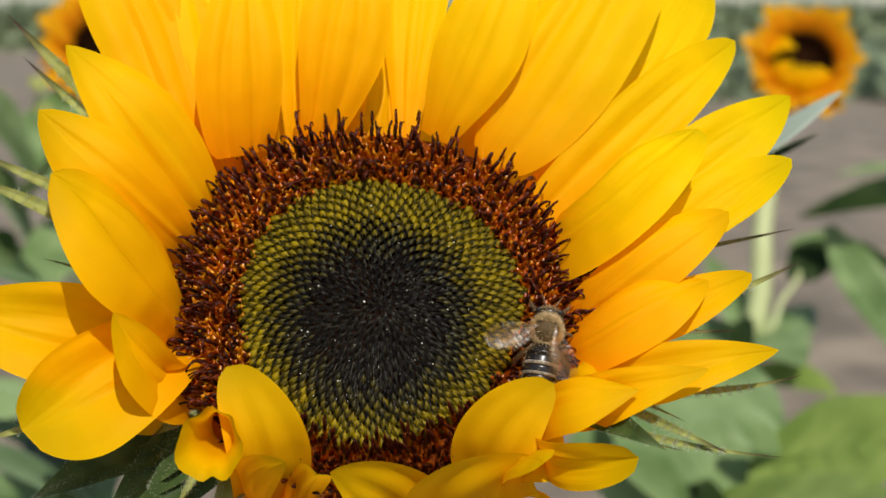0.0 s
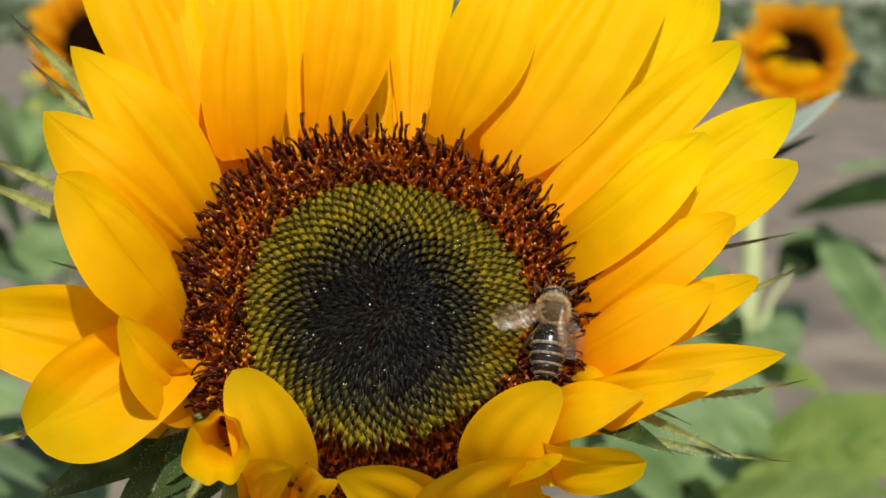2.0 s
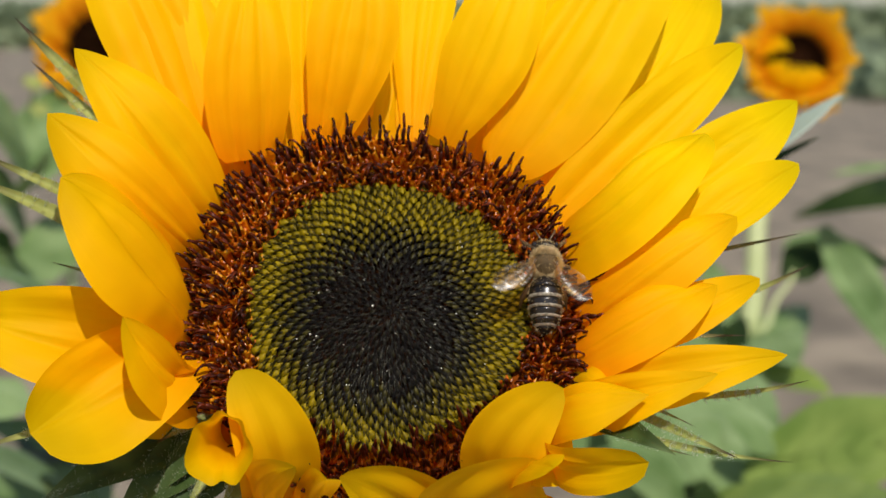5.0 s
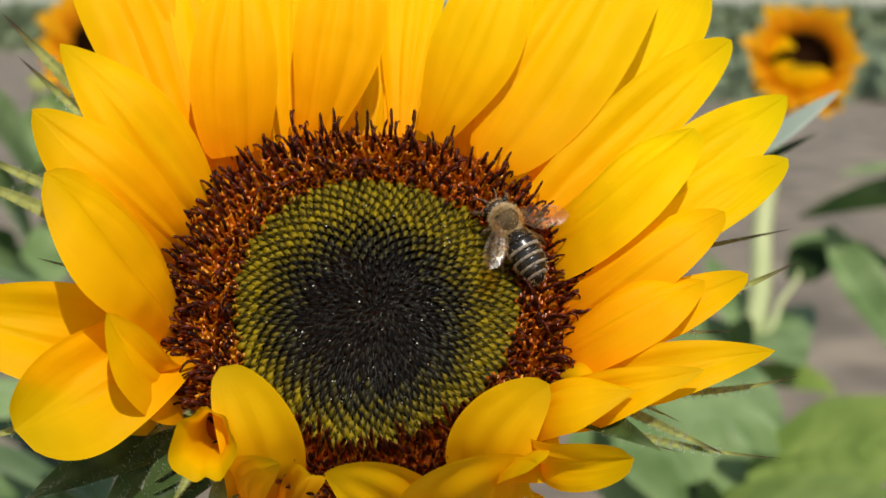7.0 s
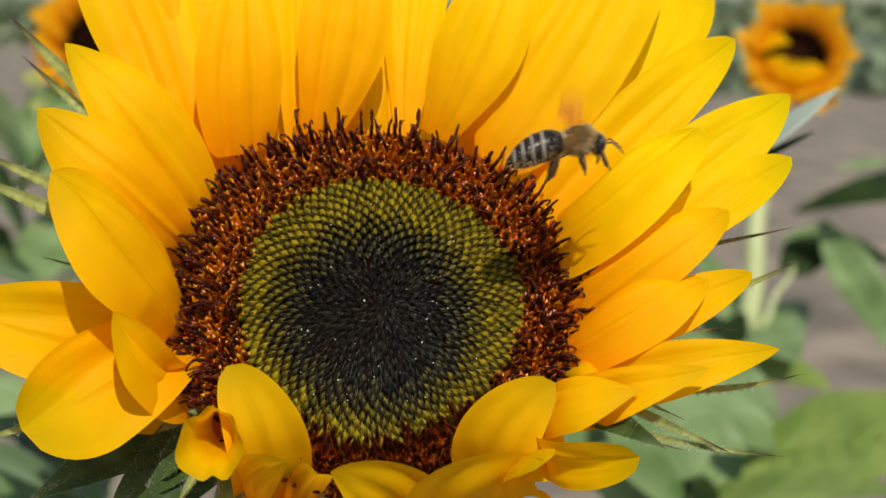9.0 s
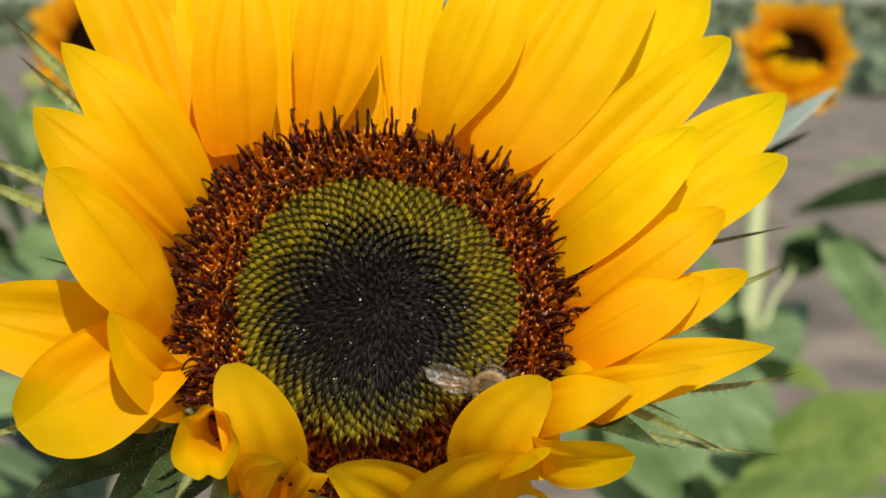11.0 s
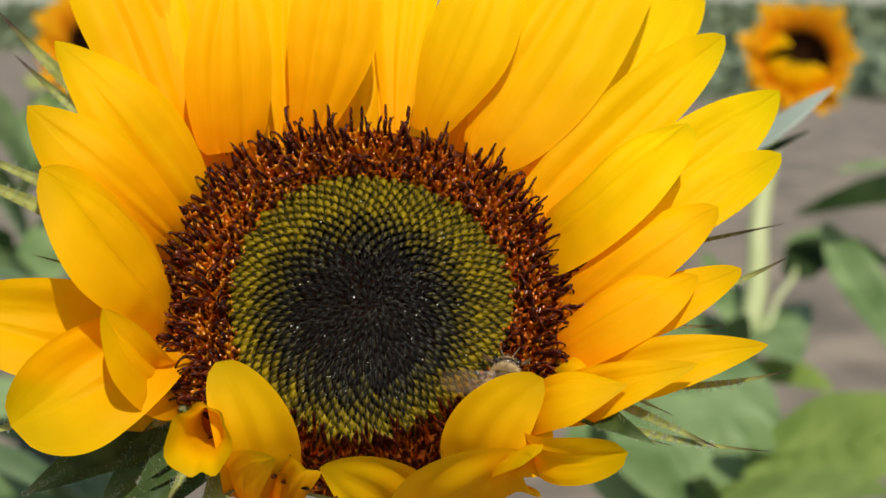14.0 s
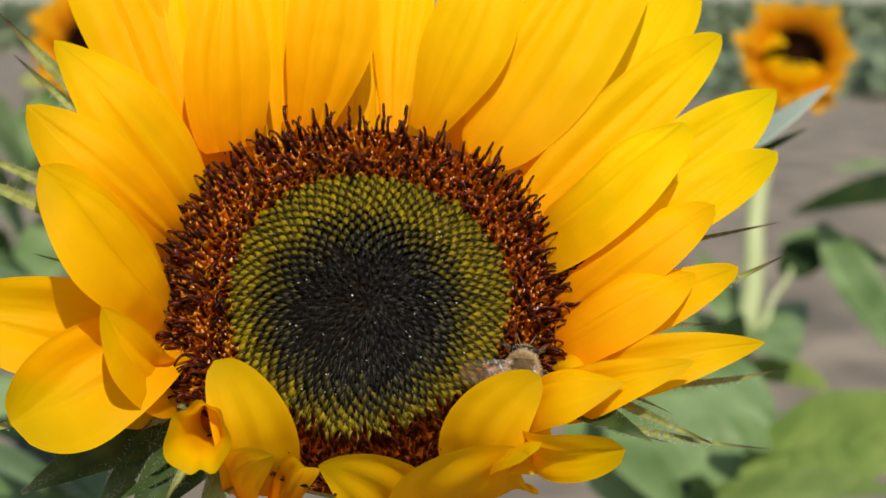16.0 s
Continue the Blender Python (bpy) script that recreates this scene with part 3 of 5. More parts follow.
def bud_mesh(seed, stage):
    """A closed bud with a hooked tip that leans to the disc's middle (along -x), among the dark bristles of its scale (stage 3: olive, 2: mid olive, 1: dark olive, 0: nearly black)."""
    rng = random.Random(seed)
    bm = bmesh.new()
    fat = (0.46, 0.78, 0.98, 1.1)[stage] * rng.uniform(0.9, 1.08)
    tall = (0.70, 0.82, 0.95, 1.0)[stage] * rng.uniform(0.88, 1.12)
    sway = rng.uniform(-0.2, 0.2)
    rings = []
    for x, z, r in ((0.56, -0.6, 0.52), (0.52, 0.05, 0.60), (0.36, 0.44, 0.60), (0.08, 0.76, 0.48), (-0.20, 0.96, 0.26), (-0.42, 1.08, 0.12), (-0.66, 1.08, 0.03)):
        rings.append((Vector((x, sway * (0.4 - x), z * tall)) * MM, r * fat * MM))
    # the foot's darker colour paints the shaded gaps between buds
    tube_rings(bm, rings[:2], 7, 2, cap=False)
    tube_rings(bm, rings[1:], 7, 0, cap=False)
    for side in (-1, 1):
        if stage:
            y = side * 0.44 * fat
            x1 = rng.uniform(-0.35, -0.1)
            tube_rings(bm, [(Vector((0.35, y * 0.8, 0.3 * tall)) * MM, 0.16 * MM), (Vector((0.1, y * 1.15, 0.7 * tall)) * MM, 0.14 * MM), (Vector((x1, y * rng.uniform(0.7, 1.2), rng.uniform(0.85, 1.1) * tall)) * MM, 0.02 * MM)], 4, 0, cap=False)
    # bristles: the scale's dark points, that rise beside the bud and curl over it
    for strand in range((11, 8, 6, 5)[stage]):
        side = rng.choice((-1, 1)) if strand else 1
        y0 = side * rng.uniform(0.25, 0.75)
        x0 = rng.uniform(0.1, 0.8)
        top = (1.1, 1.15, 1.15, 1.1)[stage] * rng.uniform(0.75, 1.15)
        reach = (1.5, 1.35, 1.1, 1.0)[stage] * rng.uniform(0.7, 1.3)
        w = (0.040, 0.05, 0.065, 0.085)[stage] * rng.uniform(0.7, 1.4)
        y1 = y0 + rng.uniform(-0.35, 0.35)
        tube_rings(bm, [(Vector((x0, y0, -0.3)) * MM, w * 1.6 * MM), (Vector((x0 - 0.08 * reach, y0, top * 0.6)) * MM, w * 1.4 * MM), (Vector((x0 - 0.4 * reach, y0 * 0.6 + y1 * 0.4, top * 0.95)) * MM, w * MM), (Vector((x0 - 0.75 * reach, y1, top * 1.12)) * MM, w * 0.7 * MM), (Vector((x0 - 1.05 * reach, y1 * 0.8, top * rng.uniform(0.9, 1.3))) * MM, w * 0.15 * MM)], 4, 3 if stage < 2 and rng.random() < 0.07 else 1, cap=False)
    bmesh.ops.recalc_face_normals(bm, faces=bm.faces)
    me = bpy.data.meshes.new("bud")
    bm.to_mesh(me)
    bm.free()
    me.shade_smooth()
    me.materials.append((M_BUD_DARK, M_BUD_DUSK, M_BUD_MID, M_BUD)[stage])
    me.materials.append(M_SCALE_OLIVE if stage == 3 else M_SCALE)
    me.materials.append((M_SCALE, M_SCALE, M_BUD_DUSK, M_BUD_DUSK)[stage])
    me.materials.append(M_SCALE_GREY)
    return me


def upright_floret_mesh(seed):
    """A floret not yet spread: a slim amber tube with closed lobes round a tall dark anther column."""
    rng = random.Random(seed)
    bm = bmesh.new()
    h = 3.2 * MM * rng.uniform(0.8, 1.25)
    r = 0.34 * MM
    tube_rings(bm, [((0, 0, -0.8 * MM), r * 0.8), ((0, 0, h * 0.3), r * 0.9), ((0, 0, h * 0.62), r)], 6, 0, cap=False)
    for k in range(5):
        a = k * math.tau / 5 + rng.uniform(-0.2, 0.2)
        d = Vector((math.cos(a), math.sin(a), 0))
        t = Vector((-math.sin(a), math.cos(a), 0)) * 0.20 * MM
        p = Vector((0, 0, h * 0.58)) + d * r
        q = p + d * rng.uniform(-0.15, 0.2) * MM + Vector((0, 0, rng.uniform(0.7, 1.2) * MM))
        v = [bm.verts.new(x) for x in (p - t, p + t, q)]
        bm.faces.new(v)
    lean = Vector((rng.uniform(-0.2, 0.2), rng.uniform(-0.2, 0.2), 0)) * MM
    tube_rings(bm, [((0, 0, h * 0.5), 0.20 * MM), (lean * 0.5 + Vector((0, 0, h * 0.85)), 0.27 * MM), (lean + Vector((0, 0, h * 1.15)), 0.24 * MM), (lean * 1.3 + Vector((0, 0, h * 1.45)), 0.06 * MM)], 6, 1)
    me = bpy.data.meshes.new("floret")
    bm.to_mesh(me)
    bm.free()
    me.shade_smooth()
    for skin in (M_TUBE, M_STYLE, M_STIGMA):
        me.materials.append(skin)
    return me


def floret_mesh(seed, tall):
    """An open floret: an amber tube with small lobes, a dark anther column and, when old, a red-brown style that curls over."""
    rng = random.Random(seed)
    bm = bmesh.new()
    h = (2.2 if tall else 1.9) * MM * rng.uniform(0.85, 1.2)
    r = 0.60 * MM
    tube_rings(bm, [((0, 0, -0.8 * MM), r * 0.8), ((0, 0, h * 0.3), r * 0.85), ((0.06 * MM, 0, h * 0.7), r)], 6, 0, cap=False)
    for k in range(5):
        a = k * math.tau / 5 + rng.uniform(-0.25, 0.25)
        d = Vector((math.cos(a), math.sin(a), 0))
        t = Vector((-math.sin(a), math.cos(a), 0)) * 0.34 * MM
        p = Vector((0.06 * MM, 0, h * 0.66)) + d * r * 0.92
        q = p + d * rng.uniform(0.05, 0.45) * MM + Vector((0, 0, rng.uniform(0.35, 0.95) * MM))
        v = [bm.verts.new(x) for x in (p - t, p + t, q, p + d * 0.12 * MM - Vector((0, 0, 0.15 * MM)))]
        bm.faces.new((v[0], v[1], v[2]))
        bm.faces.new((v[1], v[3], v[2]))
        bm.faces.new((v[3], v[0], v[2]))
    bend = Vector((rng.uniform(0.1, 0.6), rng.uniform(-0.3, 0.3), 0)) * MM
    rise = (0.95 if tall else 0.5) * MM * rng.uniform(0.8, 1.2)
    top = bend + Vector((0, 0, h + rise))
    knob = rng.uniform(0.22, 0.29) * MM
    tube_rings(bm, [((0.06 * MM, 0, h * 0.5), knob * 0.9), (bend * 0.4 + Vector((0, 0, h + rise * 0.15)), knob), (bend * 0.8 + Vector((0, 0, h + rise * 0.65)), knob * 1.05), (top, knob * 0.6)], 6, 1)
    arms = (1, -1) if tall and rng.random() < 0.2 else (1,) if tall and rng.random() < 0.85 else ()
    for sgn in arms:
        u = Vector((1.0, sgn * rng.uniform(-0.2, 0.7), 0)).normalized()
        size = 0.78 * MM * rng.uniform(0.7, 1.3)
        reach = radians(rng.uniform(140, 235))
        ring = [(top - Vector((0, 0, 0.15 * MM)), 0.17 * MM)]
        for k in range(1, 6):
            th = reach * k / 5
            ring.append((top + u * size * (1 - math.cos(th)) + Vector((0, 0, size * 1.1 * math.sin(th))), (0.20 - 0.024 * k) * MM))
        tube_rings(bm, ring, 5, 2)
    me = bpy.data.meshes.new("floret")
    bm.to_mesh(me)
    bm.free()
    me.shade_smooth()
    me.materials.append(M_TUBE)
    me.materials.append(M_STYLE)
    me.materials.append(M_STIGMA)
    return me


class Heap:
    """Many alike pieces gathered into one mesh."""

    def __init__(self):
        self.verts, self.faces, self.mats = [], [], []

    def add(self, me, m):
        k = len(self.verts)
        self.verts += [m @ v.co for v in me.vertices]
        for p in me.polygons:
            self.faces.append([k + i for i in p.vertices])
            self.mats.append(p.material_index)

    def done(self, name, like, parent, label, matrix, smooth=True):
        me = bpy.data.meshes.new(name)
        me.from_pydata(self.verts, [], self.faces)
        for mm in like.materials:
            me.materials.append(mm)
        me.polygons.foreach_set("material_index", self.mats)
        return link(name, me, None, parent, label, smooth, matrix, "stuff")


BUDS = [bud_mesh(i, 3) for i in range(8)]
HALF = [bud_mesh(30 + i, 2) for i in range(8)]
MIDS = [bud_mesh(10 + i, 1) for i in range(8)]
DARKS = [bud_mesh(20 + i, 0) for i in range(10)]
TALL = [floret_mesh(40 + i, True) for i in range(8)]
UPRIGHT = [upright_floret_mesh(80 + i) for i in range(8)]
SHORT = [floret_mesh(60 + i, False) for i in range(6)]
rng = random.Random(5)
heaps = {"dark": Heap(), "mid": Heap(), "half": Heap(), "bud": Heap(), "floret": Heap()}
single = {"bud": 0, "floret": 0}
for i, spread in [(i, 0.61) for i in range(1030)] + [(i, 0.77) for i in range(560, 1275)] + [(i + 0.5, 0.78) for i in range(560, 1240)]:
    r = spread * math.sqrt(i + 0.3)
    a = i * GOLDEN
    edge = 18.9 + 0.5 * math.sin(3 * a + 1)
    size = 0.72 + 0.18 * min(1, r / 16)
    if (r < edge) != (spread < 0.7):
        continue
    if r < edge:
        d = math.hypot(r * math.cos(a) + 0.7, r * math.sin(a) + 2.0) + rng.gauss(0, 0.55)
        kind = "dark" if d < 9.4 else "mid" if d < 12.2 else "half" if d < 14.4 else "bud"
        me = rng.choice({"dark": DARKS, "mid": MIDS, "half": HALF, "bud": BUDS}[kind])
        lean = 0.0
        slant = math.atan(r * r * 0.0007)
        z = disc_height(r)
    else:
        if rng.random() < 0.04 or r > 27.5 - 2.2 * max(0.0, math.sin(a)) ** 2 + 0.9 * math.cos(a - 2.6) - 0.8 * max(0.0, math.cos(a - 0.8)) ** 2:
            continue
        if spread > 0.775 and math.sin(a) > -0.6 or r > 26 and math.sin(a) < -0.6:
            continue
        q = (r - edge) / (27.5 - edge)
        me = rng.choice(UPRIGHT if math.sin(a) < -0.55 else TALL if q > 0.3 + rng.uniform(-0.25, 0.15) else SHORT)
        lean = 6 + 32 * q * q + rng.uniform(-12, 12)
        lean += 6 * abs(math.cos(a)) * q - 24 * max(0.0, -math.sin(a) - 0.25)
        kind = "floret"
        z = disc_height(r) - 0.4
        size = (1.10 + 0.14 * q) * rng.uniform(0.85, 1.12)
        slant = rng.uniform(-0.35, 0.35) if q > 0.4 or math.sin(a) < -0.55 else rng.uniform(-3, 3)
    shift = max(0.0, 1 - r / 19)
    m = Matrix.Translation(((r * math.cos(a) + 0.9 * shift) * MM, (r * math.sin(a) + 0.3 * shift) * MM, z * MM)) @ Matrix.Rotation(a + slant + rng.uniform(-0.05, 0.05), 4, "Z") @ Matrix.Rotation(radians(lean), 4, "Y") @ Matrix.Rotation(radians(rng.uniform(-12, 12) if kind == "floret" else rng.uniform(-5, 5)), 4, "X") @ Matrix.Scale(size, 4)
    # the right-hand side of the ring, where the bee works, is picked apart piece by piece
    right = math.cos(a) > 0.0
    if kind in single and right and single[kind] < 300:
        single[kind] += 1
        link("closed_bud" if kind == "bud" else "floret", me, None, sunflower, "", False, ON_HEAD @ m)
    else:
        heaps[kind].add(me, m)
heaps["dark"].done("dark_bud_cluster", DARKS[0], sunflower, "black bristly unopened middle of the disc", ON_HEAD)
heaps["mid"].done("dusky_bud_cluster", MIDS[0], sunflower, "dark olive half-ripe buds with black bristles", ON_HEAD)
heaps["half"].done("half_ripe_bud_cluster", HALF[0], sunflower, "mid olive disc buds with short bristles", ON_HEAD)
heaps["bud"].done("closed_bud_cluster", BUDS[0], sunflower, "olive-green closed disc buds in spirals", ON_HEAD)
heaps["floret"].done("open_floret_cluster", TALL[0], sunflower, "brown open disc florets with dark curled styles", ON_HEAD)

# specks of pollen caught on the bristles
bm = bmesh.new()
for k in range(70):
    r, a = 15.5 * math.sqrt(rng.random()), rng.uniform(0, math.tau)
    s = rng.choice((0.05, 0.07, 0.07, 0.1)) * MM
    bmesh.ops.create_icosphere(bm, subdivisions=1, radius=s, matrix=Matrix.Translation((r * MM * math.cos(a), r * MM * math.sin(a), (disc_height(r) + 0.95) * MM)))
for x, y in ((-10.2, -3.3), (-9.4, -3.5), (-1.9, 0.8)):
    bmesh.ops.create_icosphere(bm, subdivisions=1, radius=0.15 * MM, matrix=Matrix.Translation((x * MM, y * MM, 1.3 * MM)))
part("pollen", bm, M_POLLEN, sunflower, "pale specks of pollen", matrix=ON_HEAD, kind="stuff")


def sepal(angle, tip, width, belly, bow, seed, radius=25.0, skin=None, woolly=False, rise=-6.0, widest=0.3):
    """A long pointed bract with a dry tip and white hairs along its edges."""
    rng = random.Random(seed)
    a = radians(angle)
    base = Vector((math.cos(a) * radius, math.sin(a) * radius, rise))
    t = Vector(tip)
    facing = Vector((0, 0, 1))
    bm = bmesh.new()
    blade(bm, base * MM, t * MM, width * MM, facing, belly * MM, bow * MM, 0.7, 0, 1.0, neck=0.9, rows=22, cols=6, seed=seed, ridge=0.08, widest=widest)
    rim = [v.co.copy() for i, v in enumerate(bm.verts) if i % 7 in (0, 1, 5, 6) and (v.co / MM - base).length < 0.8 * (t - base).length]
    ob = part("bract", bm, skin or M_SEPAL, sunflower, matrix=ON_HEAD)
    hm = bmesh.new()
    spots = []
    side = (t - base).normalized().cross(facing).normalized()
    for p in rim:
        mid = base + (t - base) * max(0, min(1, (p / MM - base).dot(t - base) / (t - base).length_squared))
        out = p / MM - mid
        out = (out if out.length > 1e-6 else side).normalized()
        for _ in range(4 if skin else 18):
            spots.append((p + Vector((rng.uniform(-0.4, 0.4), rng.uniform(-0.4, 0.4), rng.uniform(-0.1, 0.1))) * MM, out + Vector((0, 0, 0.6))))
    if woolly:
        for _ in range(420):
            x = rng.uniform(0.72, 1.0)
            p = base + (t - base) * x + side * width * 0.5 * (1.05 - x) * 1.6 * rng.uniform(-1, 1)
            spots.append(((p + Vector((0, 0, belly * 2 * x * (1 - x) + 0.3))) * MM, side * rng.uniform(-1, 1) + Vector((0, 0, 0.7))))
    hairs(hm, spots, 0.42 * MM, 0.026 * MM, rng)
    part("bract_hair", hm, M_HAIR, ob, kind="stuff", smooth=False)
    return ob


sepal(143.7, (-56.0, 48.3, -4.0), 2.6, 0, -0.9, 0, 25.0, widest=0.5)
sepal(144.0, (-53.5, 42.1, -6.0), 1.9, 0, -0.9, 1, 25.0, widest=0.5)
sepal(159.5, (-58.5, 24.4, -0.0), 2.6, 1, 0, 2, 25.0)
sepal(168.3, (-59.3, 20.6, 0.0), 3.1, 1, 0.5, 3, 25.0)
sepal(171.8, (-48.3, 10.8, -8.0), 1.1, 0, 0, 4, 25.0)
sepal(-168.3, (-56.3, -5.9, -4.0), 3.1, 1, 0, 5, 25.0)
sepal(-160.3, (-55.1, -18.5, -2.0), 2.0, 1, 0, 6, 25.0)
sepal(-148.9, (-46.6, -24.1, -8.0), 7.6, 2, 0, 7, 25.0, M_BRACT_SHADED, True, rise=-6)
sepal(-146.3, (-35.8, -26.9, -6.0), 8.4, 2, 0, 8, 25.0, M_BRACT_SHADED, True, rise=-6)
sepal(-143.0, (-30.8, -30.0, -4.0), 9.2, 2, 0, 9, 25.0, M_BRACT_SHADED, True, rise=-6)
sepal(-147.6, (-30.1, -23.9, -3.0), 5.4, 2, 0, 10, 25.0, M_BRACT_SHADED, True, rise=-6)
sepal(-142.7, (-26.4, -28.0, -1.0), 2.0, 2, 0, 11, 25.0, rise=-6)
sepal(-148.9, (-30.0, -17.9, -0.0), 1.7, 2, 0, 12, 25.0, rise=-5)
sepal(-131.0, (-21.5, -31.0, 0.0), 5.0, 2, 0, 22, 24.0, rise=-5)
sepal(16.8, (59.3, 15.4, -8.0), 0.7, 1, 0.5, 13, 25.0, M_BRACT_BROWN, widest=0.6)
sepal(4.6, (59.4, 9.8, -6.0), 1.2, -1, 2.6, 14, 25.0, widest=0.6)
sepal(-0.5, (50.2, -0.1, -8.0), 0.7, 0, 0.4, 15, 25.0, M_BRACT_BROWN, widest=0.6)
sepal(-17.4, (55.3, -11.0, 6.0), 1.0, -1, 1.9, 16, 28.0, rise=-3, widest=0.5)
sepal(-21.5, (44.0, -23.4, 13.0), 1.3, 1, 0.6, 17, 28.0, rise=1, widest=0.5)
sepal(-22.0, (39.3, -18.5, 10.0), 0.8, 1.5, 0, 18, 28.0, rise=1)
sepal(-30.7, (50.5, -24.1, 14.0), 1.1, 0.5, 1.8, 19, 25.0, rise=2)
sepal(-29.5, (38.6, -23.1, 13.0), 0.8, 0.5, 1.2, 20, 25.0, rise=2)
sepal(-27.8, (35.9, -23.5, 15.0), 4.7, 1, 0, 21, 25.0, M_BRACT_SHADED, rise=-1)

# stem of the open flower
bm = bmesh.new()
back = HEAD @ Vector((0, 0, -12 * MM))
way = HEAD.to_3x3() @ Vector((0, 0, -1))
inv = BASE.inverted()
pts = []
for k in range(13):
    x = k / 12
    p = (1 - x) ** 3 * back + 3 * x * (1 - x) ** 2 * (back + way * 0.07) + 3 * x * x * (1 - x) * Vector((0, 0.075, 0.95)) + x ** 3 * Vector((0, 0.06, -0.02))
    pts.append((inv @ p, 0.006 + 0.004 * x))
tube_rings(bm, pts, 12)
part("stem", bm, M_STEM, sunflower)


# ---- neighbouring plants ----
def plant_leaf(owner, base, tip, width, facing, cup, belly, material, seed):
    """A broad heart-shaped leaf with its midrib."""
    inv = owner.matrix_basis.inverted()
    b, t = inv @ Vector(base), inv @ Vector(tip)
    bm = bmesh.new()
    blade(bm, b, t, width, facing, belly, 0.0, cup, 0, 0.85, neck=0.25, rows=16, cols=10, seed=seed, ridge=0.05, wave=0.07, widest=0.33)
    ob = part("leaf", bm, material, owner)
    d = t - b
    f = (Vector(facing) - d.normalized() * Vector(facing).dot(d.normalized())).normalized()
    rm = bmesh.new()
    tube_rings(rm, [(b + d * x * 0.96 + f * (belly * 4 * x * (1 - x) - 0.12 * width * cup * x), width * 0.014 * (1.15 - x)) for x in [k / 8 for k in range(9)]], 5)
    side = d.normalized().cross(f)
    for k in range(6):
        x = 0.12 + 0.12 * k
        reach = width * 0.42 * math.sin(math.pi * min(1.0, 0.3 + x))
        for sx in (-1, 1):
            p = b + d * x + f * (belly * 4 * x * (1 - x) + 0.004 * width)
            q = b + d * (x + 0.16) + side * (sx * reach) + f * (belly * 4 * (x + 0.16) * (0.84 - x) + cup * width * 0.1)
            tube_rings(rm, [(p - f * 0.003 * width, width * 0.003), (p.lerp(q, 0.5), width * 0.002), (q, width * 0.001)], 4)
    part("midrib", rm, M_LEAF_PALE if material == M_LEAF_GREY else material, ob)
    return ob


def plant_stem(owner, top, foot, thick):
    inv = owner.matrix_basis.inverted()
    bm = bmesh.new()
    a, b = inv @ Vector(top), inv @ Vector(foot)
    tube_rings(bm, [(a.lerp(b, k / 8) + Vector((0.002 * math.sin(k * 1.3), 0, 0)) * (0 < k < 8), thick * (0.8 + 0.05 * k)) for k in range(9)], 10)
    part("stem", bm, M_STEM, owner)


FAR_SKIN = bpy.data.meshes.new("dark_disc_skin")
for _ in range(4):
    FAR_SKIN.materials.append(M_DISC)


